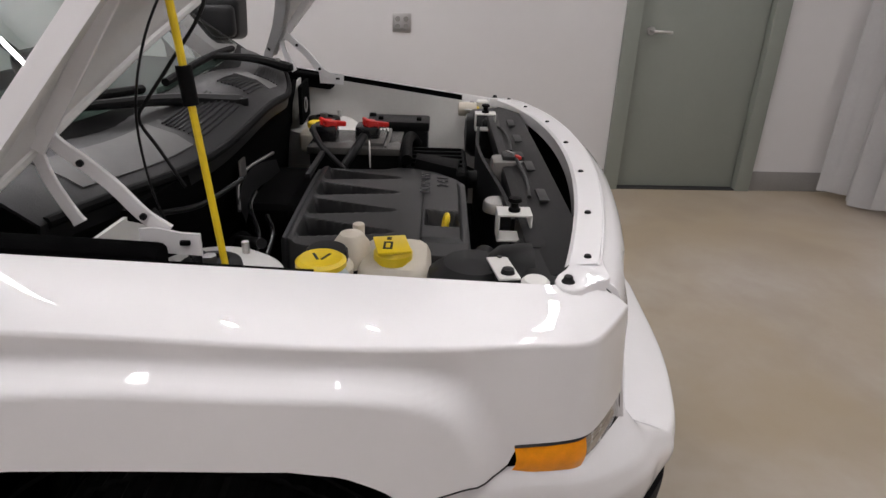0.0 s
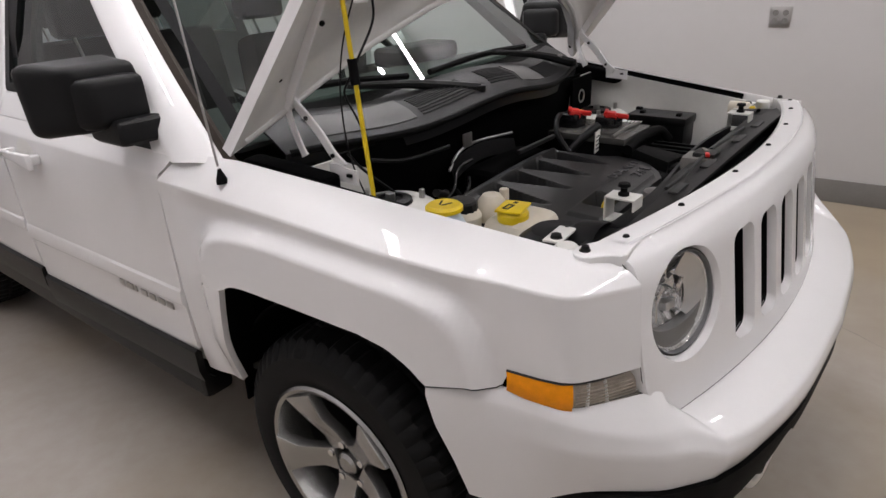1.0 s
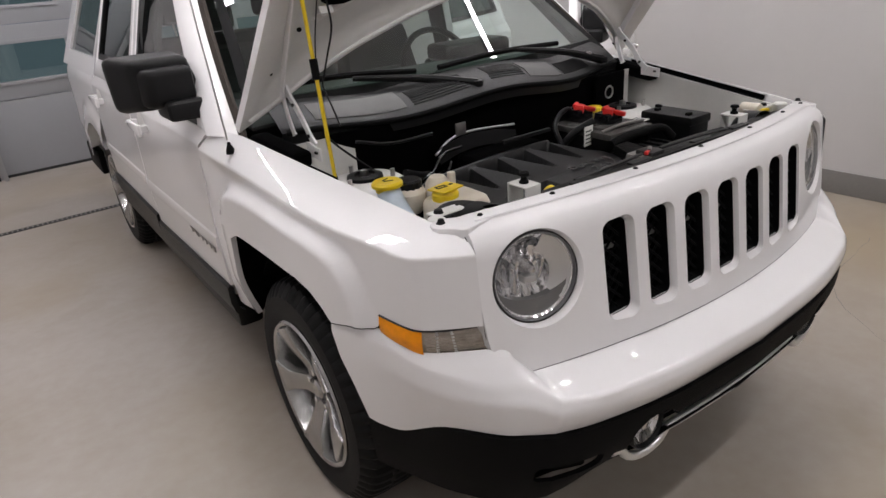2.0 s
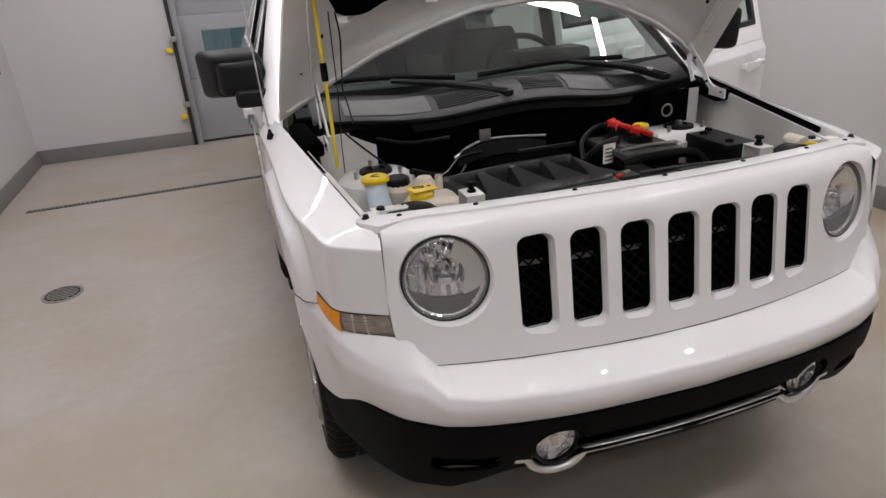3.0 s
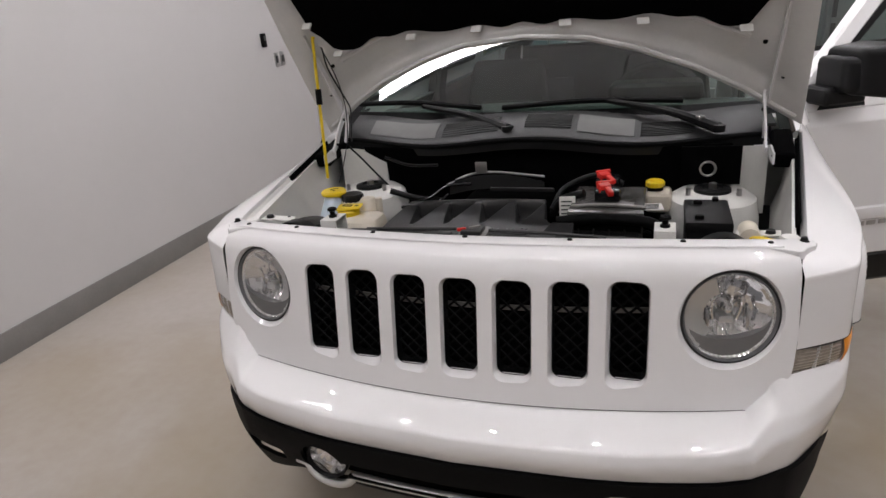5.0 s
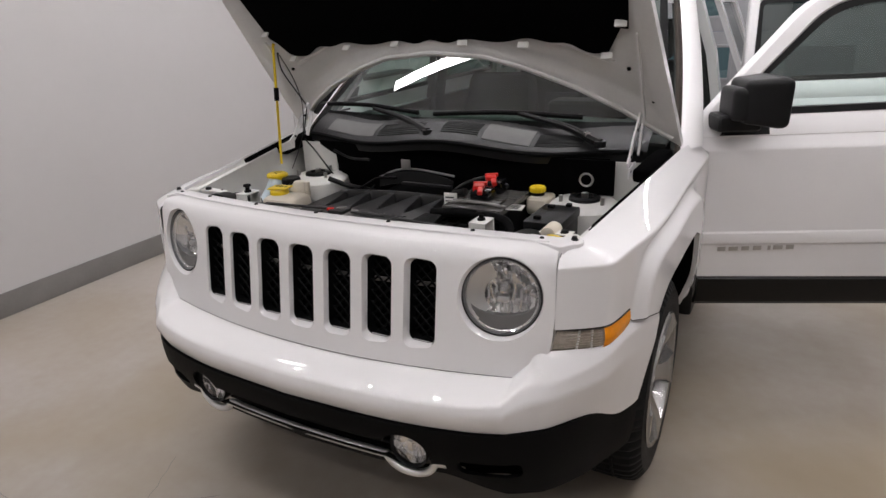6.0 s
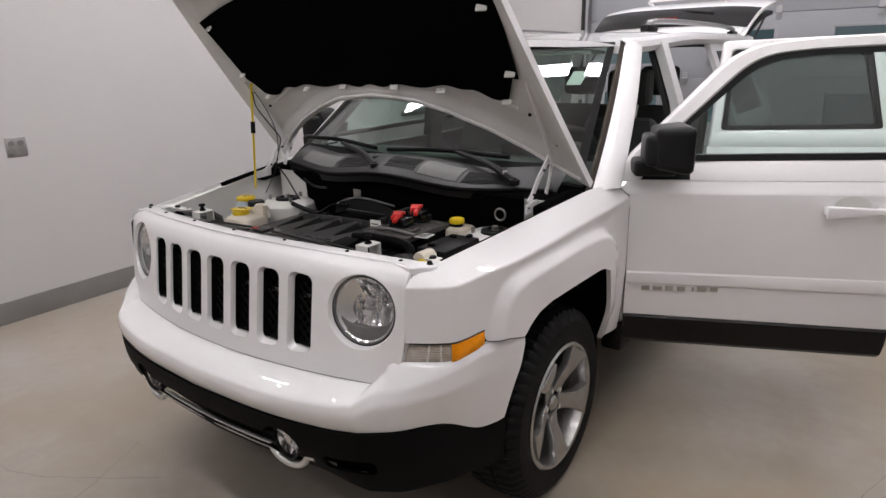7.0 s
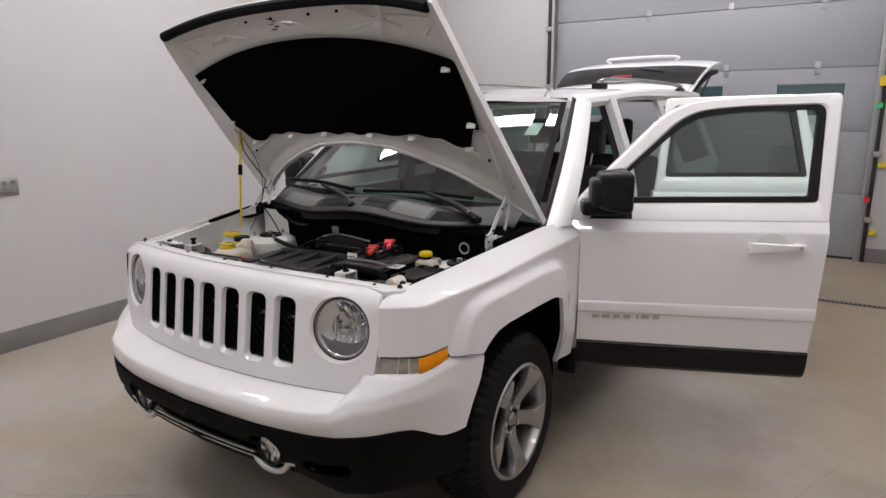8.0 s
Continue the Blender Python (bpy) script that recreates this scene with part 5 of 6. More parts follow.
def door(s, m, length, front, pane, name="door", trim_mat=DASH):
    win = [(0.044, 1.128), (0.445, 1.498), (length + 0.018, 1.526), (length - 0.032, 1.136)] if front else [(0.075, 1.140), (0.125, 1.522), (length - 0.14, 1.528), (length - 0.09, 1.143)]
    got = door_mesh(s, length, 0.425, win, front, 0.0)
    ob = new("door")
    ob.parent = car
    ob.matrix_basis = m
    tagged(ob, "white %s door" % ("front" if front else "rear"))
    part("skin", got["skin"], PAINT, ob, sharp=28, crisp=True)
    part("inner_trim", got["trim"], trim_mat, ob)
    part("cladding", got["cladding"], CLAD, ob, "black lower door cladding")
    part("window_frame", got["frame"], PAINT, ob)
    part("window_seal", got["seal"], BLACK_SOFT, ob)
    part("window_glass", got["glass"], pane, ob)
    hz, hu = 0.962, length - 0.20
    grip = rbox((0.016, 0.215, 0.034), (s * 0.040, hu, hz), 0.007, 3)
    for v in grip.verts:
        v.co.x -= s * 0.9 * (v.co.y - hu) ** 2
        v.co.z += 0.10 * (v.co.y - hu) * (1 if v.co.z < hz else -0.4)
    part("handle", grip, PAINT, ob, "white pull handle", sharp=50)
    for dy in (-0.088, 0.088):
        part("handle_post", rbox((0.04, 0.036, 0.028), (s * 0.018, hu + dy, hz), 0.006), PAINT, ob)
    # nearly flat oval; its duller paint stands for the shaded handle cup
    cup = [[(s * (0.0008 + 0.006 * (1 - r ** 6) * (-1) + 0.0065 * (1 - r ** 6)), hu - 0.012 + 0.062 * r * math.cos(a), hz + 0.012 + 0.040 * r * math.sin(a)) for a in np.linspace(0, 2 * math.pi, 33)] for r in (1.0, 0.96, 0.9, 0.5, 0.02)]
    part("handle_shade_oval", sheet(cup), PAINT_INNER, ob)
    if front:
        part("lock", cyl(0.008, 0.004, (s * 0.041, hu + 0.085, hz + 0.003), "x", seg=14), STEEL, ob)
        # raised letters of the badge stand as plain bars
        for k, w in enumerate((0.030, 0.034, 0.028, 0.030, 0.010, 0.034, 0.028)):
            part("badge_bar", rbox((0.004, w, 0.017), (s * 0.0025, 0.075 + 0.044 * k + (0 if k < 5 else -0.012), 0.646), 0.001), STEEL, ob)
        base = rbox((0.13, 0.15, 0.060), (s * -0.012, 0.072, 1.118), 0.020, 3)
        mir = part("mirror", base, BLACK_SOFT, ob, "black side mirror")
        hb = rbox((0.190, 0.125, 0.165), (s * 0.045, 0.120, 1.195), 0.030, 4)
        for v in hb.verts:
            v.co.x += s * (0.05 * (v.co.z - 1.195) + (0.55 * (v.co.y - 0.12) if s * v.co.x > 0.02 else 0.15 * (v.co.y - 0.12)))
            if s * v.co.x < 0.055:
                v.co.x -= s * 0.35 * max(0.0, 1.20 - v.co.z)
            if v.co.y < 0.12:
                v.co.z += (1.195 - v.co.z) * 0.10
        part("housing", hb, BLACK_SOFT, mir, "", sharp=50)
        cap = rbox((0.140, 0.060, 0.112), (s * 0.030, 0.058, 1.186), 0.024, 3)
        for v in cap.verts:
            v.co.x += s * 0.5 * (v.co.y - 0.06)
        part("mirror_cap", cap, BLACK_SOFT, mir, "", sharp=50)
        part("mirror_glass", rbox((0.155, 0.004, 0.13), (s * 0.058, 0.1835, 1.195), 0.0015), MIRROR, mir)
        part("sail_panel", sheet([[(s * (-0.026 - 0.4 * (z - 1.06) + 0.002), u, z) for u in (0.03 + (z - 1.06) * 0.78, 0.21)] for z in (1.065, 1.12, 1.20)], thick=0.006), BLACK_SOFT, mir)
    return ob


# driver side doors stand open, the others are shut
door(1, pose(HINGE_X, 1.335, 0, 0, 0, -63), 0.978, True, GLASS)
door(1, pose(HINGE_X, 2.36, 0, 0, 0, -64), 0.90, False, GLASS_DARK)
door(-1, pose(-HINGE_X, 1.335, 0), 0.965, True, GLASS)
door(-1, pose(-HINGE_X, 2.31, 0), 0.90, False, GLASS_DARK)


def quarter(s):
    ys = np.linspace(3.215, 4.33, 24)
    arch = lambda y: 0.36 + math.sqrt(max(0.0, 0.41 ** 2 - (y - 3.49) ** 2)) if abs(y - 3.49) < 0.40 else 0.40
    rows = []
    for t in np.linspace(0, 1, 15):
        row = []
        for y in ys:
            zt, zb = 1.062, max(0.50, arch(y))
            z = zt + (zb - zt) * t
            x = lerp([(-a, b) for a, b in SIDE], -z)
            fl = 0.018 * (1 - step(0.03, 0.13, abs(math.hypot(y - 3.49, z - 0.36) - 0.43)))
            row.append((s * (x + fl - 0.10 * step(4.1, 4.36, y) ** 2), y, z))
        rows.append(row)
    bm = sheet(rows)
    lip = [r for r in rows[-1] if abs(r[1] - 3.49) < 0.40]
    sheet([lip, [(q[0] - s * 0.06, q[1], q[2] + 0.01) for q in lip]], bm)
    part("quarter_panel", bm, PAINT, car, sharp=40)
    up = bmesh.new()
    lean = lambda z: 0.843 - 0.40 * (z - 1.06)
    loop = lambda o: [(s * (lean(z) + o), y, z) for y, z in ((3.19, 1.05), (3.13, 1.575), (4.20, 1.58), (4.33, 1.05))]
    win = [(s * (lean(z)), y, z) for y, z in ((3.28, 1.14), (3.24, 1.52), (4.02, 1.52), (4.12, 1.14))]
    sheet([loop(-0.03), loop(0.0), win, [(q[0] - s * 0.03, q[1], q[2]) for q in win], loop(-0.03)], up, close=True)
    part("quarter_frame", up, PAINT, car)
    g = bmesh.new()
    g.faces.new([g.verts.new((q[0] - s * 0.015, q[1], q[2])) for q in win])
    part("quarter_glass", g, GLASS_DARK, car)
    part("sill", rbox((0.09, 1.86, 0.13), (s * 0.812, 2.29, 0.415), 0.02), CLAD, car, "black sill cladding")
    part("sill_step", rbox((0.10, 1.92, 0.09), (s * 0.79, 2.27, 0.52), 0.015), PAINT_INNER, car)
    part("rear_cladding", rbox((0.04, 0.42, 0.16), (s * 0.84, 4.10, 0.45), 0.015), BLACK, car)
    part("b_pillar", sheet([[(s * (0.838 - 0.34 * (z - 1.06) if z > 1.06 else 0.80), y + 0.06 * (1.3 - z), z) for y in (2.21, 2.30)] for z in (0.5, 0.8, 1.06, 1.3, 1.57)], thick=0.04), PAINT if s > 0 else BLACK_SOFT, car)
    part("b_pillar_trim", sheet([[(s * (0.785 - 0.34 * (z - 1.06) if z > 1.06 else 0.755), y + 0.06 * (1.3 - z), z) for y in (2.20, 2.31)] for z in (0.5, 0.8, 1.06, 1.3, 1.57)], thick=0.02), GREYCLOTH, car)


for s in (-1, 1):
    quarter(s)
# tailgate, raised
rows_o, rows_i = [], []
for t in np.linspace(0, 1, 13):
    y, z = 4.24 + 0.72 * t, 1.635 + 0.26 * t + 0.05 * math.sin(math.pi * t)
    half = 0.60 + 0.06 * t
    rows_o.append([(u * half, y, z - 0.03 * u ** 4) for u in np.linspace(-1, 1, 21)])
    rows_i.append([(u * (half - 0.015), y + 0.01, z - 0.055 - 0.02 * u ** 4) for u in np.linspace(-1, 1, 21)])
tail = part("tailgate", sheet(rows_o, thick=-0.02), PAINT, car, "raised white tailgate with dark inner trim")
part("inner_trim", sheet(rows_i, thick=0.03), BLACK_SOFT, tail)
part("spoiler", sheet([[(x, 4.22 + 0.12 * k, 1.655 + 0.05 * k ** 0.5 - 0.02 * (x / 0.6) ** 4) for x in np.linspace(-0.58, 0.58, 15)] for k in (0.0, 0.5, 1.0, 1.5)], thick=0.025), PAINT, tail)
tg = lambda u, t, up: (u * (0.60 + 0.06 * t), 4.24 + 0.72 * t - 0.34 * up, 1.635 + 0.26 * t + 0.05 * math.sin(math.pi * t) - 0.03 * u ** 4 + 0.94 * up)
part("rear_glass", sheet([[tg(u, t, 0.030) for u in np.linspace(-0.985, 0.985, 17)] for t in np.linspace(0.12, 0.56, 9)], thick=0.004), BLACK_GLOSS, tail, "dark rear window")
part("brake_lamp", sheet([[tg(u, t, 0.058) for u in np.linspace(-0.14, 0.14, 9)] for t in (0.15, 0.19)], thick=0.014), RED_LENS, tail, "red high-mounted brake lamp")
part("rear_wiper", tube([tg(0.0, 0.54, 0.02), tg(0.22, 0.44, 0.036), tg(0.5, 0.36, 0.034)], 0.009), INK, tail)
part("grab_handle", tube([(-0.3, 4.9, 1.905), (-0.28, 4.86, 1.945), (0.28, 4.86, 1.945), (0.3, 4.9, 1.905)], 0.014), PAINT, tail)
for s in (-1, 1):
    part("gas_strut", tube([(s * 0.60, 4.30, 1.45), (s * 0.62, 4.78, 1.76)], 0.008, smooth=False), INK, tail)
# rear face and underbody
part("rear_panel", rbox((1.55, 0.05, 0.35), (0, 4.33, 0.55), 0.02), PAINT, car)
part("rear_bumper", rbox((1.66, 0.12, 0.22), (0, 4.36, 0.50), 0.04, 3), PAINT, car)
# near-black block added to close the view through the wheel arches
part("underbody", rbox((1.10, 3.6, 0.12), (0, 2.4, 0.33), 0.02), DARK, car)
part("cabin_floor", rbox((1.54, 3.1, 0.03), (0, 2.75, 0.47), 0.0), GREYCLOTH, car)
part("headliner", sheet([[(x, y, 1.545 + 0.03 * step(1.7, 2.9, y)) for x in np.linspace(-0.6, 0.6, 9)] for y in np.linspace(1.80, 4.2, 9)], thick=0.01), HEADLINER, car)

# cabin
dash_rows = [[(u * 0.74, y + 0.05 * u * u, z - 0.02 * u * u) for u in np.linspace(-1, 1, 17)] for y, z in ((1.12, 1.085), (1.30, 1.10), (1.50, 1.105), (1.60, 1.08), (1.63, 0.98), (1.58, 0.80), (1.5, 0.6))]
dash = part("dashboard", sheet(dash_rows, thick=0.01), DASH, car, "grey plastic dashboard")
part("instrument_hood", rbox((0.34, 0.16, 0.07), (0.37, 1.56, 1.125), 0.03, 3), BLACK_SOFT, dash)
wheel_b = lathe([(0.185 + 0.014 * math.cos(a), 0.014 * math.sin(a)) for a in np.linspace(0, 2 * math.pi, 11)], 40, "y")
for a in (0, 180, 270):
    rbox((0.15, 0.02, 0.045), (0.10 * math.cos(radians(a)), 0.0, 0.10 * math.sin(radians(a))), 0.006, bm=wheel_b, turn=pose(0, 0, 0, 0, -a))
rbox((0.14, 0.05, 0.11), (0, -0.01, 0), 0.02, 3, bm=wheel_b)
part("steering_wheel", wheel_b, BLACK_SOFT, car, "", pose(0.37, 1.78, 1.02, -24))


def seat(x, y, w=0.50):
    ob = part("seat", rbox((w, 0.50, 0.16), (x, y, 0.68), 0.05, 3), GREYCLOTH, car, "dark grey cloth seat")
    back = rbox((w, 0.14, 0.52), (0, 0, 0.26), 0.05, 3)
    for v in back.verts:
        v.co.x *= 1 - 0.26 * step(0.30, 0.52, v.co.z) * (w < 0.7)
    lean = Matrix.Translation((x, y + 0.22, 0.68)) @ pose(0, 0, 0, -14)
    part("seat_back", back, GREYCLOTH, ob, "", lean)
    for k in ((0.0,) if w < 0.7 else (-0.28, 0.28)):
        part("back_panel", rbox((0.26, 0.03, 0.22), (k, -0.066, 0.19), 0.012, 3), DASH, ob, "", lean)
        part("headrest", rbox((0.24, 0.10, 0.19), (x + k, y + 0.44, 1.340), 0.04, 3), GREYCLOTH, ob)
        for d in (-0.06, 0.06):
            part("headrest_post", tube([(x + k + d, y + 0.36, 1.15), (x + k + d, y + 0.43, 1.29)], 0.006, smooth=False), STEEL, ob)


seat(-0.40, 2.10)
seat(0.40, 2.10)
seat(0.0, 2.98, 1.25)
rv = part("rear_view_mirror", rbox((0.23, 0.03, 0.065), (0.0, 1.60, 1.465), 0.012, 3), BLACK_SOFT, car)
part("mirror_stalk", tube([(0, 1.60, 1.47), (0, 1.565, 1.53)], 0.008, smooth=False), BLACK_SOFT, rv)
STX, STZ = 0.525, 1.425
part("glass_sticker", sheet([[(x, wind_y(x, z) + 0.004, z) for x in (STX - 0.030, STX + 0.030)] for z in (STZ - 0.026, STZ + 0.026)], thick=0.001), LABEL, shield, "white paper sticker")
for k in range(3):
    z = STZ - 0.014 + 0.013 * k
    part("sticker_bar", sheet([[(x, wind_y(x, zz) + 0.0025, zz) for x in (STX - 0.022, STX + 0.020)] for zz in (z - 0.003, z + 0.003)]), BLUE, shield)
for s in (-1, 1):
    part("sun_visor", rbox((0.36, 0.16, 0.015), (s * 0.34, 1.80, 1.525), 0.006), HEADLINER, car)

# antenna on the passenger side fender
ant = part("antenna", tube([(-0.838, 1.108, 1.06), (-0.847, 1.125, 1.35), (-0.855, 1.150, 1.74)], 0.0028, smooth=False, r2=0.0018), STEEL, car, "thin radio antenna mast")
part("antenna_base", lathe([(0.013, 0.0), (0.012, 0.010), (0.0055, 0.026), (0.004, 0.032)], 20, "z"), BLACK, ant, "", Matrix.Translation((-0.836, 1.105, 1.022)) @ pose(0, 0, 0, -6))

# ---- engine bay ----
def bay(name, bm, mat, label="", parent=None, m=None, sharp=32):
    return part(name, bm, mat, parent or car, label, m, sharp)


# cowl and firewall
def cowl_front(x):
    return 0.922 + 0.27 * x * x, 1.066 - 0.045 * x * x + 0.012 * math.cos(x * 9)


rows = [[], [], [], [], []]
for x in np.linspace(-0.70, 0.70, 41):
    y, z = cowl_front(x)
    hump = 0.012 * (1 - step(0.18, 0.40, abs(x + 0.05)))
    yb = 1.085 + 0.17 * x * x
    rows[0].append((x, y + 0.006, z - 0.03))
    rows[1].append((x, y, z))
    rows[2].append((x, y + 0.35 * (yb - y), z + 0.028 + hump))
    rows[3].append((x, y + 0.72 * (yb - y), z + 0.050 + 0.5 * hump))
    rows[4].append((x, yb + 0.04, 1.128))
cowl = bay("cowl_panel", sheet(rows, thick=-0.006), COWL, "dark grey plastic cowl panel with grilles")
part("cowl_seal", tube([(x, cowl_front(x)[0] - 0.004, cowl_front(x)[1] + 0.002) for x in np.linspace(-0.69, 0.69, 31)], 0.009, smooth=False), BLACK, cowl)
COWL_PLATE = material("worn_grey_cowl_plate", (0.100, 0.098, 0.096), 0.5, spec=0.3, spots=0.2, scale=14)


def cowl_at(x, f, lift):
    y, z = cowl_front(x)
    yb = 1.085 + 0.17 * x * x
    hump = 0.012 * (1 - step(0.18, 0.40, abs(x + 0.05)))
    rise = lerp([(0, 0), (0.35, 0.028 + hump), (0.72, 0.050 + 0.5 * hump)], f)
    return (x, y + f * (yb - y), z + rise + lift)


for x0, x1, f0, f1 in ((-0.31, -0.10, 0.16, 0.62), (-0.02, 0.135, 0.20, 0.66), (0.335, 0.50, 0.16, 0.60)):
    # dark patch laid on the cowl paints the shade below the slats
    vent = part("vent_shade_patch", sheet([[cowl_at(x, f, 0.006) for x in np.linspace(x0, x1, 9)] for f in (f0, 0.35, f1)], thick=0.001), DARK, cowl)
    for k in range(9):
        f = f0 + (f1 - f0) * (k + 0.5) / 9
        part("vent_slat", tube([cowl_at(x, f, 0.0085) for x in np.linspace(x0 + 0.004, x1 - 0.004, 7)], 0.0019, smooth=False, seg=5), COWL, vent)
for x0, x1 in ((-0.60, -0.33), (0.15, 0.32)):
    part("cowl_plate", sheet([[cowl_at(x, f, 0.0095) for x in np.linspace(x0, x1, 9)] for f in (0.16, 0.35, 0.50, 0.70)], thick=0.003), COWL_PLATE, cowl)
rows = [[(x, 0.955 + 0.10 * x * x + 0.05 * t, 1.045 - 0.40 * t) for x in np.linspace(-0.60, 0.60, 25)] for t in np.linspace(0, 1, 5)]
bay("firewall", sheet(rows, thick=0.01), FELT, "black insulated firewall")
# wavy near-black sheet added across the bay bottom in place of deep shade
bay("bay_shade_floor", sheet([[(x, y, 0.60 + 0.05 * math.sin(9 * x) * math.sin(11 * y)) for x in np.linspace(-0.66, 0.66, 21)] for y in np.linspace(0.2, 1.02, 15)], thick=0.01), DARK)


bay("firewall_pad", sheet([[(x, 0.952 + 0.05 * (x - 0.52), z) for x in np.linspace(0.46, 0.625, 6)] for z in (1.045, 0.99, 0.93)], thick=0.01), FELT)


# wipers
def wiper(pivot, bend, tip, blade0, blade1):
    b = tube([pivot, bend, tip], 0.017, 6, r2=0.008)
    ob = bay("wiper", b, BLACK_SOFT, "black windshield wiper")
    part("wiper_cap", cyl(0.020, 0.022, pivot, "z", seg=20, bevel=0.005), BLACK_SOFT, ob)
    part("wiper_blade", tube([blade0, tuple((np.array(blade0) + blade1) / 2 + np.array((0, -0.008, 0.012))), blade1], 0.009, 6), BLACK, ob)


wiper((-0.072, 0.962, 1.104), (-0.22, 1.05, 1.135), (-0.42, 1.13, 1.158), (-0.70, 1.185, 1.165), (-0.20, 1.115, 1.150))
wiper((0.56, 1.0, 1.088), (0.42, 1.06, 1.130), (0.22, 1.115, 1.162), (-0.12, 1.10, 1.150), (0.46, 1.135, 1.152))
part("wiper_end", rbox((0.02, 0.045, 0.014), (0.50, 1.03, 1.115), 0.003, turn=pose(0, 0, 0, 0, 0, 40)), ALLOY, cowl)

# aprons, strut towers and the black gap along each fender
for s in (-1, 1):
    top = [(s * (inner_x(y) - 0.024), y, inner_z(y) - 0.021) for y in np.linspace(0.34, 1.06, 17)]
    mid = [(s * (inner_x(y) - 0.040), y, 0.90) for y in np.linspace(0.34, 1.06, 17)]
    low = [(s * (inner_x(y) - 0.10), y, 0.70) for y in np.linspace(0.34, 1.06, 17)]
    fl = [(s * (inner_x(y) - 0.015), y, inner_z(y) - 0.021) for y in np.linspace(0.34, 1.06, 17)]
    apron = bay("inner_apron", sheet([fl, top, mid, low], thick=0.004), PAINT_INNER, "white inner fender apron")
    gap = np.linspace(0.44 if s > 0 else 0.68, 1.04, 13)
    if s < 0:
        ledge = np.linspace(0.35, 0.69, 9)
        part("gap_ledge", sheet([[(s * (inner_x(y) - 0.0045), y, inner_z(y) - 0.007) for y in ledge], [(s * (inner_x(y) - 0.012), y, inner_z(y) - 0.017) for y in ledge], [(s * (inner_x(y) - 0.026), y, inner_z(y) - 0.020) for y in ledge]]), PAINT_INNER, apron)
    part("gap_filler", sheet([[(s * (inner_x(y) - 0.0065), y, inner_z(y) - 0.004) for y in gap], [(s * (inner_x(y) - 0.009), y, inner_z(y) - 0.016) for y in gap], [(s * (inner_x(y) - 0.0165), y, inner_z(y) - 0.020) for y in gap]], thick=0.003), FELT, apron)
    part("apron_tab", rbox((0.090, 0.034, 0.004), (s * 0.612, 0.414, 0.972), 0.0015, turn=pose(0, 0, 0, 0, s * -4, s * -8)), PAINT_INNER, apron)
    part("tab_bolt", lathe([(0.0005, 0.012), (0.009, 0.011), (0.011, 0.004), (0.014, 0.0)], 14, "z", (s * 0.636, 0.409, 0.972)), BLACK_SOFT, apron)
    part("tab_hole", cyl(0.004, 0.002, (s * 0.580, 0.417, 0.977), seg=12), INK, apron)
    part("apron_boss", lathe([(0.0005, 0.984), (0.017, 0.983), (0.021, 0.979), (0.021, 0.94)], 24, "z", (s * 0.668, 0.372, 0)), PAINT_INNER, apron)
    drop = -0.022
    tw = lathe([(0.0005, 0.950), (0.04, 0.950), (0.095, 0.946), (0.118, 0.930), (0.128, 0.88), (0.135, 0.70)], 40, "z", (s * 0.548, 0.888, drop))
    tower = bay("strut_tower", tw, PAINT_INNER, "white strut tower")
    part("strut_mount", lathe([(0.052, 0.948), (0.050, 0.958), (0.030, 0.962), (0.028, 0.955), (0.0005, 0.955)], 30, "z", (s * 0.548, 0.888, drop)), BLACK_SOFT, tower)
    for k in range(3):
        a = radians(90 + 120 * k)
        part("strut_stud", cyl(0.007, 0.03, (s * 0.548 + 0.078 * math.cos(a), 0.888 + 0.078 * math.sin(a), 0.953 + drop), seg=8), STEEL, tower)
    part("strut_nut", cyl(0.012, 0.02, (s * 0.548, 0.888, 0.962 + drop), seg=6), STEEL, tower)
    # corner gusset and rear wall beside the firewall
    bay("cowl_side", sheet([[(s * x, 0.985 + 0.05 * (x - 0.52), z) for x in np.linspace(0.52, 0.70, 5)] for z in (1.035, 0.95, 0.80)], thick=0.006), PAINT_INNER)
    part("foam_block", rbox((0.06, 0.24, 0.045), (s * 0.735, 1.000, 1.028), 0.015, 3, turn=pose(0, 0, 0, 5, 0, -6 * s)), FELT, cowl)
    # headlamp rear housing and bracket with a plug
    bay("lamp_housing", rbox((0.20, 0.085, 0.13), (s * 0.555, 0.343, 0.900), 0.03, 3), BLACK_SOFT)
    bay("lamp_cap", lathe([(0.0005, 0.075), (0.06, 0.07), (0.075, 0.05), (0.08, 0.0)], 32, "y", (s * 0.545, 0.36, 0.90)), BLACK_SOFT)
    br = bmesh.new()
    for z in (0.992, 0.944):
        rbox((0.046, 0.062, 0.004), (s * 0.418, 0.378, z), 0.0015, bm=br)
    for d in (-0.029, 0.029):
        rbox((0.046, 0.004, 0.050), (s * 0.418, 0.378 + d, 0.968), 0.0015, bm=br)
    bracket = bay("lamp_bracket", br, PAINT_INNER, "white steel bracket with black rubber stop")
    part("rubber_stop", lathe([(0.0005, 1.020), (0.011, 1.019), (0.013, 1.013), (0.007, 1.010), (0.007, 1.002), (0.011, 0.999), (0.011, 0.992)], 18, "z", (s * 0.418, 0.378, 0)), BLACK, bracket)

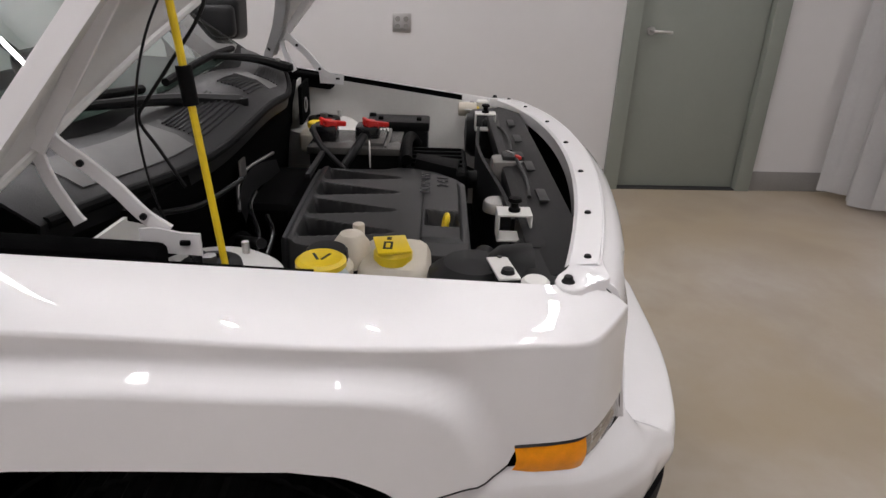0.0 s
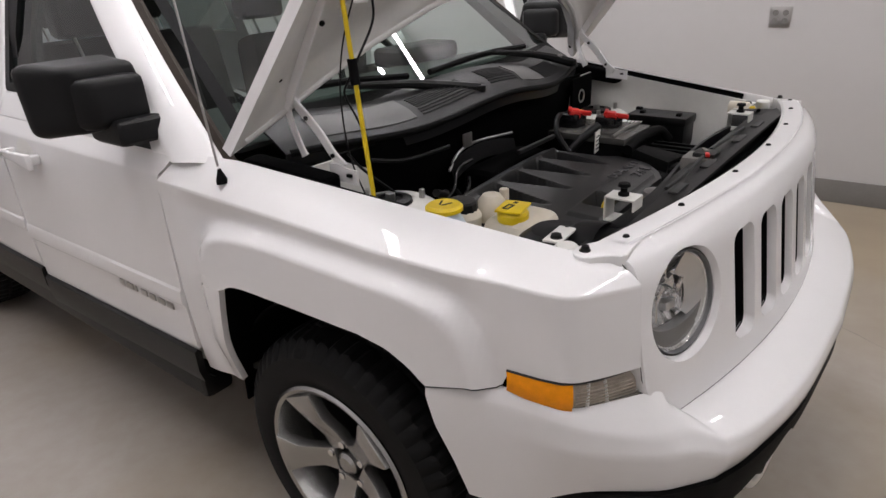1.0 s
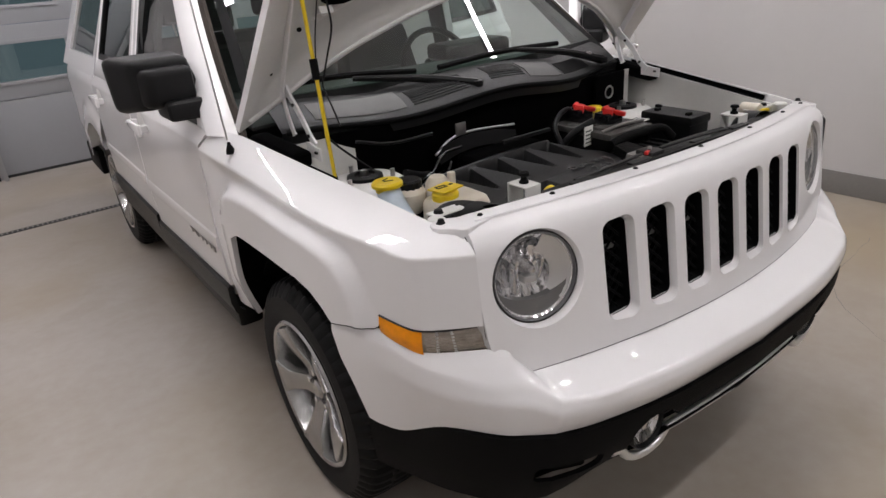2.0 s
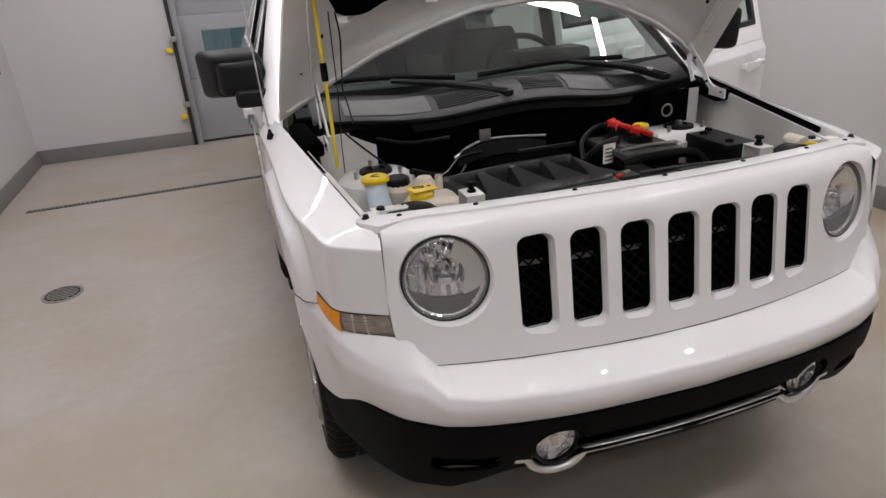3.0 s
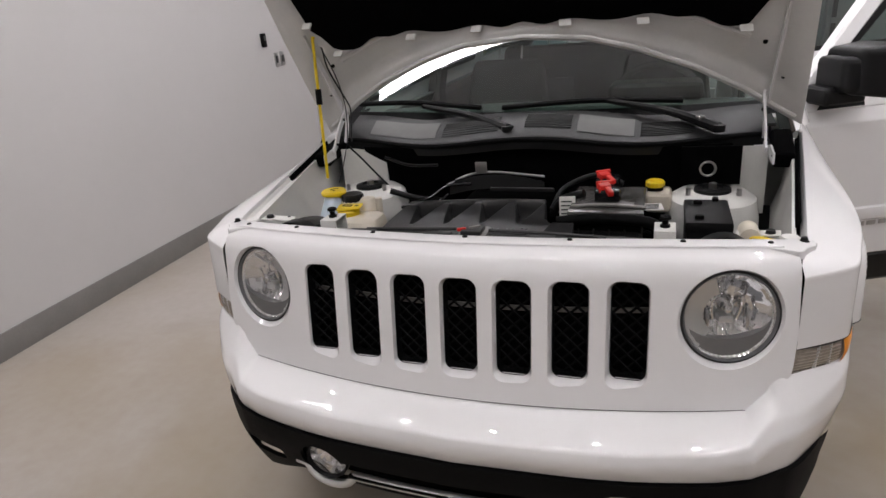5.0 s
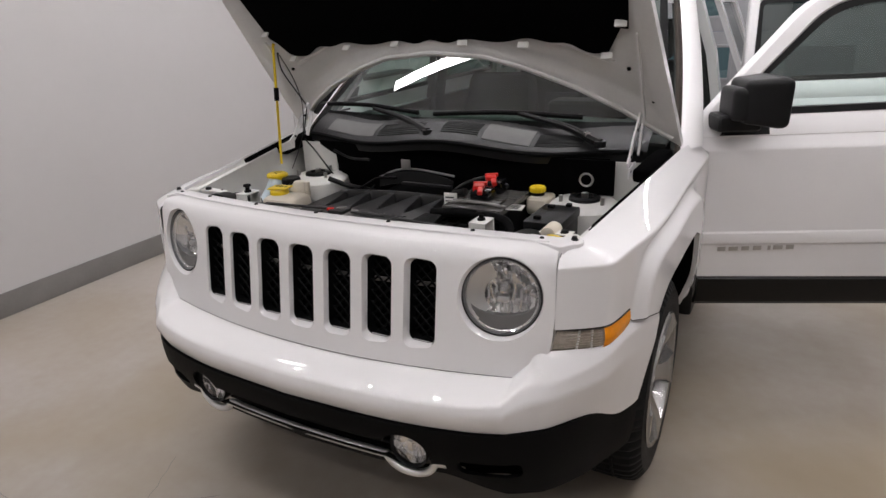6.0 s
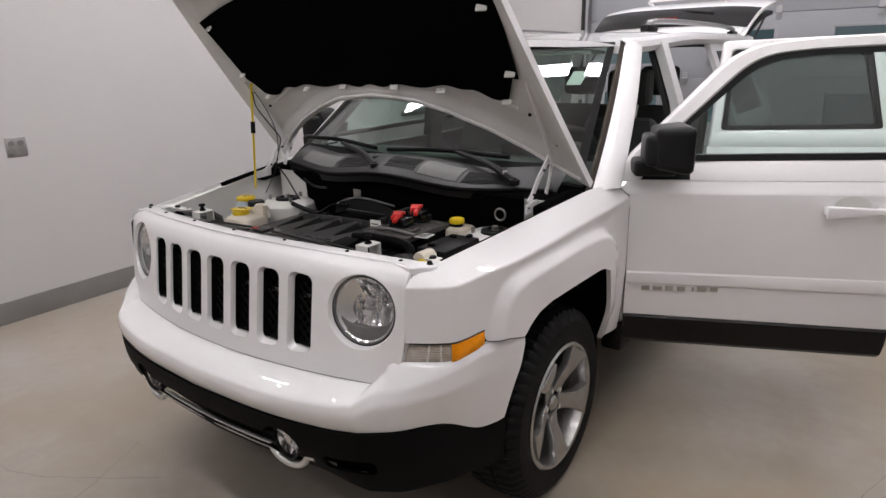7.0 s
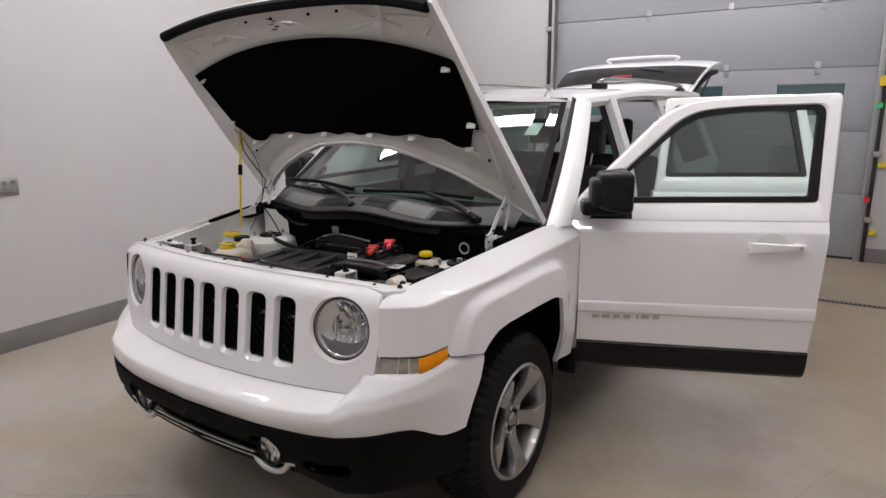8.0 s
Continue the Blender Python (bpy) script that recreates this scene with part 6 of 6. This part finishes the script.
# radiator support and shroud
bay("radiator_support", rbox((1.04, 0.075, 0.05), (0, 0.33, 0.945), 0.012), BLACK_SOFT, "black plastic radiator support")
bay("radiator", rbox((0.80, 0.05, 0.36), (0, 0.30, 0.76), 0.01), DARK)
bay("fan_shroud", sheet([[(x, 0.375 + 0.04 * math.sin(3 * x + 1) ** 2, z) for x in np.linspace(-0.36, 0.40, 21)] for z in (0.955, 0.90, 0.66)], thick=0.008), BLACK_SOFT)
seal = bay("sight_shield", sheet([[(x, y, 0.990 - 0.35 * (y - 0.27) + 0.006 * (1 - (x / 0.6) ** 2)) for x in np.linspace(-0.62, 0.62, 25)] for y in (0.275, 0.31, 0.345)], thick=0.005), BLACK_SOFT)
for x in (-0.30, -0.1, 0.15, 0.33):
    part("shield_slot", rbox((0.07, 0.02, 0.006), (x, 0.31, 0.984), 0.002), INK, seal)

# engine cover
COVER_RIGHT = [(0.45, 0.005), (0.475, 0.050), (0.52, 0.098), (0.57, 0.122), (0.62, 0.124), (0.66, 0.095), (0.80, 0.075), (0.82, 0.06)]
COVER_LEFT = [(0.45, -0.355), (0.462, -0.378), (0.49, -0.388), (0.77, -0.376), (0.80, -0.366), (0.82, -0.345)]
ez = lambda x, y: 0.888 + 0.035 * (y - 0.45) + 0.012 * math.cos(x * 5)


def cover_relief(x, y):
    """Height of the moulded cover: wedge-shaped flutes, a dipstick pocket and a raised name panel."""
    h = 0.0
    for k in range(4):
        d, t = abs(x + 0.295 - 0.108 * k), (y - 0.605) / 0.20
        if t > 0:
            h -= 0.052 * min(1.0, 1.25 * t) * (1 - step(0.782, 0.794, y)) * (1 - step(0.75, 1.0, d / (0.004 + 0.043 * t)))
    pocket = max(abs(x + 0.225) / 0.042, abs(y - 0.507) / 0.036)
    h -= 0.034 * (1 - step(0.72, 1.0, pocket))
    h += 0.006 * step(0.0, 0.006, 0.552 - y) * step(0.0, 0.006, y - 0.463) * step(0.0, 0.008, x + 0.33) * step(0.0, 0.008, lerp(COVER_RIGHT, y) - 0.028 - x)
    h += 0.006 * step(0.790, 0.797, y) * (1 - step(0.806, 0.812, y))
    return h


rows = []
for y in np.linspace(0.45, 0.82, 96):
    lo, hi = lerp(COVER_LEFT, y), lerp(COVER_RIGHT, y)
    rows.append([(lo + (hi - lo) * t, y, ez(lo + (hi - lo) * t, y) + cover_relief(lo + (hi - lo) * t, y)) for t in np.linspace(0, 1, 120)])
EC = sheet(rows)
rim = rows[0] + [r[-1] for r in rows[1:]] + rows[-1][-2::-1] + [r[0] for r in rows[-2:0:-1]]
mid = (-0.13, 0.63)
sheet([[(mid[0] + (x - mid[0]) * k, mid[1] + (y - mid[1]) * k, z - d) for x, y, z in rim + rim[:1]] for k, d in ((1, 0), (1.012, 0.006), (1.02, 0.07))], EC)
cover = bay("engine_cover", EC, COVER, "satin black plastic engine cover with fluted top", sharp=40)
EMBOSS = material("embossed_grey_plastic", (0.075, 0.075, 0.078), 0.4)
words("DUAL VVT", 0.034, 0.0015, Matrix.Translation((-0.01, 0.545, ez(-0.01, 0.545) + 0.008)) @ pose(0, 0, 0, 2), "lettering", EMBOSS, cover)
words("2.4 L", 0.040, 0.0015, Matrix.Translation((0.0, 0.503, ez(0.0, 0.503) + 0.008)) @ pose(0, 0, 0, 2), "lettering", EMBOSS, cover)
part("dipstick", tube([(-0.222, 0.500, 0.862), (-0.238, 0.498, 0.884), (-0.230, 0.494, 0.903), (-0.208, 0.496, 0.901), (-0.204, 0.500, 0.882), (-0.222, 0.502, 0.862)], 0.0062, 4), YELLOW, bay("dipstick_tube", tube([(-0.222, 0.502, 0.80), (-0.222, 0.502, 0.866)], 0.008, smooth=False), BLACK_SOFT), "yellow dipstick handle")
bay("radiator_cap", lathe([(0.0005, 0.018), (0.012, 0.018), (0.03, 0.012), (0.034, 0.004), (0.034, -0.01)], 20, "z", (-0.204, 0.385, 0.925)), STEEL)
# metal pipes and bracket behind the engine
bay("fuel_pipe", tube([(-0.40, 0.86, 0.88), (-0.33, 0.87, 0.895), (-0.27, 0.90, 0.93), (-0.19, 0.91, 0.935)], 0.005, 5), BLACK_GLOSS)
bay("fuel_pipe", tube([(-0.42, 0.84, 0.87), (-0.30, 0.85, 0.885), (-0.26, 0.87, 0.91)], 0.005, 5), BLACK_GLOSS)
plen = bay("intake_plenum", rbox((0.30, 0.11, 0.08), (-0.05, 0.885, 0.870), 0.03, 3), DARK)
part("plenum_bracket", tube([(-0.28, 0.92, 0.925), (-0.21, 0.94, 0.955), (-0.12, 0.945, 0.965), (0.05, 0.93, 0.955)], 0.004, 5), STEEL, plen)
part("heat_plate", sheet([[(-0.27 + 0.32 * u, 0.925 + 0.018 * math.sin(math.pi * u) - 0.012 * v, 0.922 + 0.036 * math.sin(math.pi * (0.15 + 0.7 * u)) - 0.045 * v) for u in np.linspace(0, 1, 11)] for v in (0, 0.5, 1)], thick=0.002), BLACK_SOFT, plen)
part("bracket_tab", rbox((0.04, 0.006, 0.04), (-0.163, 0.942, 0.98), 0.004), STEEL, plen)
part("plenum_rib", rbox((0.20, 0.012, 0.012), (0.0, 0.815, 0.945), 0.003), COWL, plen)
for pts, r in (([(-0.45, 0.83, 0.93), (-0.38, 0.86, 0.90), (-0.30, 0.92, 0.87)], 0.010), ([(0.10, 0.78, 0.88), (0.14, 0.74, 0.94), (0.20, 0.72, 0.965)], 0.012),
               ([(0.30, 0.84, 0.96), (0.22, 0.86, 0.98), (0.13, 0.82, 0.95), (0.10, 0.76, 0.90)], 0.008), ([(-0.36, 0.42, 0.88), (-0.46, 0.45, 0.86), (-0.52, 0.52, 0.84)], 0.022),
               ([(0.10, 0.50, 0.86), (0.14, 0.44, 0.87), (0.12, 0.39, 0.88)], 0.024), ([(-0.30, 0.90, 1.0), (-0.42, 0.94, 0.99), (-0.52, 0.97, 1.01)], 0.005)):
    bay("hose", tube(pts, r, 6, 12), BLACK_SOFT)

# fluid tanks by the passenger side
tank = bay("coolant_tank", rbox((0.15, 0.13, 0.12), (-0.455, 0.590, 0.868), 0.04, 4), POLY, "milky coolant tank with yellow cap")
part("tank_shoulder", lathe([(0.0005, 0.962), (0.02, 0.957), (0.032, 0.940), (0.036, 0.90)], 24, "z", (-0.455, 0.668, 0)), POLY, tank)
part("cap", lathe([(0.0005, 0.945), (0.030, 0.944), (0.034, 0.938), (0.034, 0.922)], 24, "z", (-0.486, 0.592, 0)), YELLOW, tank)
part("cap_tag", rbox((0.072, 0.058, 0.005), (-0.483, 0.594, 0.949), 0.002, turn=pose(0, 0, 0, 0, 0, 12)), YELLOW, tank)
for x, y, w, h in ((-0.492, 0.594, 0.026, 0.004), (-0.492, 0.606, 0.026, 0.004), (-0.505, 0.600, 0.004, 0.016), (-0.479, 0.600, 0.004, 0.016), (-0.462, 0.60, 0.010, 0.008)):
    part("cap_mark", rbox((w, h, 0.001), (x, y, 0.9522), 0), INK, tank)
part("white_plug", cyl(0.011, 0.05, (-0.415, 0.66, 0.935), seg=14, bevel=0.003), POLY, tank)
wash = bay("washer_tank", rbox((0.11, 0.20, 0.16), (-0.585, 0.60, 0.80), 0.04, 3), BLUEFLUID, "milky washer tank with blue fluid")
part("filler_neck", tube([(-0.585, 0.60, 0.85), (-0.588, 0.66, 0.90), (-0.588, 0.70, 0.95)], 0.034, 5, 20, r2=0.030), BLUEFLUID, wash)
part("cap", lathe([(0.0005, 0.972), (0.034, 0.971), (0.040, 0.966), (0.040, 0.958), (0.031, 0.956), (0.031, 0.945)], 28, "z", (-0.588, 0.698, 0)), YELLOW, wash)
for k in (-1, 1):
    part("cap_mark", rbox((0.024, 0.004, 0.001), (-0.588, 0.698 + 0.008 * k, 0.9725), 0, turn=pose(0, 0, 0, 0, 0, 25 * k)), INK, wash)
ps = bay("power_steering_reservoir", lathe([(0.03, 0.87), (0.042, 0.89), (0.044, 0.925), (0.034, 0.94)], 28, "z", (-0.524, 0.70, 0)), POLY, "milky reservoir with black screw cap")
part("cap", lathe([(0.0005, 0.960), (0.030, 0.959), (0.035, 0.955), (0.036, 0.938), (0.034, 0.935)], 28, "z", (-0.524, 0.70, 0), wave=lambda i, k: -0.0015 * (k % 2) if i in (2, 3) else 0), BLACK_SOFT, ps)
bay("bell_cover", lathe([(0.0005, 0.955), (0.05, 0.95), (0.075, 0.93), (0.08, 0.90)], 28, "z", (-0.545, 0.455, 0)), BLACK_SOFT)

# battery and its clamps
bat = bay("battery", rbox((0.19, 0.24, 0.14), (0.265, 0.745, 0.855), 0.008), BLACK, "black car battery with red terminal covers")
part("battery_tray_rim", rbox((0.20, 0.25, 0.02), (0.265, 0.745, 0.932), 0.004), FROST, bat)
part("hold_down", tube([(0.17, 0.66, 0.945), (0.265, 0.655, 0.953), (0.37, 0.66, 0.945)], 0.005, 4), BASE, bat)
part("top_mat", rbox((0.15, 0.07, 0.012), (0.265, 0.700, 0.945), 0.004), FROST, bat)
part("warning_label", rbox((0.075, 0.055, 0.002), (0.375, 0.690, 0.938), 0, turn=pose(0, 0, 0, 0, 0, 8)), LABEL, bat)
for k in range(4):
    part("label_line", rbox((0.055, 0.004, 0.001), (0.375, 0.672 + 0.011 * k, 0.9398), 0, turn=pose(0, 0, 0, 0, 0, 8)), INK, bat)
for (x, y), turn in (((0.246, 0.822), 30), ((0.256, 0.706), 20)):
    c = rbox((0.034, 0.030, 0.020), (0, 0, -0.004), 0.005, 3)
    rbox((0.016, 0.074, 0.014), (0.006, -0.016, -0.004), 0.004, bm=c)
    rbox((0.044, 0.011, 0.010), (0.003, 0.014, 0.003), 0.003, bm=c)
    rbox((0.005, 0.030, 0.030), (-0.016, -0.004, -0.014), 0.002, bm=c)
    part("terminal_cover", c, RED, bat, "red terminal cover", pose(x, y, 0.992, 8, 0, turn))
    part("terminal_block", rbox((0.07, 0.065, 0.045), (x + 0.01, y + 0.01, 0.962), 0.01), BLACK_GLOSS, bat)
flag = bay("cable_tag", rbox((0.045, 0.003, 0.062), (0.155, 0.700, 0.930), 0.001, turn=pose(0, 0, 0, 0, 0, 8)), LABEL, "white printed cable tag")
for k in range(4):
    part("tag_line", rbox((0.030, 0.001, 0.004), (0.153, 0.6978, 0.910 + 0.012 * k), 0, turn=pose(0, 0, 0, 0, 0, 8)), INK, flag)
# intake box, brake reservoir and fuse box
air = bay("air_box", rbox((0.26, 0.17, 0.10), (0.235, 0.52, 0.850), 0.02, 3), BLACK)
part("air_duct", tube([(0.14, 0.60, 0.92), (0.24, 0.605, 0.93), (0.38, 0.60, 0.925), (0.42, 0.58, 0.89)], 0.015, 5, 14), BLACK, air)
part("duct_slope", prism([(-0.05, -0.05), (0.05, -0.06), (0.04, 0.06), (-0.02, 0.06)], 0.03, None, pose(0.15, 0.52, 0.89, 8), 0.006), BLACK, air)
for k in range(5):
    part("air_rib", rbox((0.006, 0.14, 0.008), (0.16 + 0.04 * k, 0.52, 0.903), 0.002), BLACK, air)
brk = bay("brake_reservoir", rbox((0.075, 0.10, 0.06), (0.40, 0.885, 0.90), 0.018, 3), POLY, "milky brake reservoir with yellow cap")
part("neck", cyl(0.023, 0.03, (0.389, 0.882, 0.935), seg=22), BLACK, brk)
part("cap", lathe([(0.0005, 0.960), (0.023, 0.959), (0.028, 0.955), (0.028, 0.943), (0.025, 0.941)], 30, "z", (0.389, 0.882, 0), wave=lambda i, k: -0.002 * (k % 2) if i in (2, 3) else 0), YELLOW, brk)
fb = bay("fuse_box", rbox((0.105, 0.19, 0.10), (0.522, 0.645, 0.892), 0.012), BLACK_SOFT, "black fuse box with clipped lid")
part("lid", rbox((0.112, 0.197, 0.03), (0.522, 0.645, 0.932), 0.008), BLACK_SOFT, fb)
for y in (0.58, 0.70):
    part("lid_clip", rbox((0.022, 0.016, 0.014), (0.50, y, 0.949), 0.004), BLACK, fb)
part("lid_clip", rbox((0.016, 0.022, 0.016), (0.545, 0.73, 0.948), 0.004), BLACK, fb)
bay("wire_ring", lathe([(0.021 + 0.004 * math.cos(a), 0.004 * math.sin(a)) for a in np.linspace(0, 2 * math.pi, 9)], 28, "y", (0.535, 0.944, 0.978)), STEEL)
conn = bay("hood_latch", rbox((0.075, 0.09, 0.12), (-0.02, 0.345, 0.92), 0.012), BASE, "dark hood latch with red lever")
part("latch_mouth", rbox((0.05, 0.05, 0.012), (-0.02, 0.34, 0.984), 0.003), INK, conn)
part("latch_claw", rbox((0.03, 0.010, 0.010), (-0.015, 0.345, 0.989), 0.003, turn=pose(0, 0, 0, 0, 0, 35)), BASE, conn)
part("latch_lever", rbox((0.022, 0.010, 0.008), (-0.045, 0.33, 0.989), 0.003, turn=pose(0, 0, 0, 0, 0, 20)), RED, conn)
part("release_cable", tube([(0.02, 0.34, 0.985), (0.14, 0.335, 0.985), (0.30, 0.34, 0.975), (0.42, 0.36, 0.95)], 0.004, 6), INK, conn)
part("release_cable", tube([(-0.06, 0.335, 0.988), (-0.2, 0.33, 0.985), (-0.3, 0.335, 0.98)], 0.004, 6), INK, conn)
horn = bay("headlamp_plug", cyl(0.022, 0.06, (0.595, 0.425, 0.967), "y", seg=18, bevel=0.005), POLY)
part("plug_wire", tube([(0.595, 0.40, 0.967), (0.63, 0.39, 0.965), (0.66, 0.42, 0.95)], 0.006), YELLOW, horn)
rng = random.Random(4)
for k in range(16):
    x, y = rng.uniform(-0.5, 0.5), rng.uniform(0.40, 0.9)
    bay("wiring_loom", tube([(x, y, 0.80 + rng.uniform(0, 0.06)), (x + rng.uniform(-0.1, 0.1), y + rng.uniform(-0.06, 0.06), 0.86), (x + rng.uniform(-0.2, 0.2), y + rng.uniform(-0.1, 0.1), 0.80)], rng.uniform(0.004, 0.010), 6), BLACK)
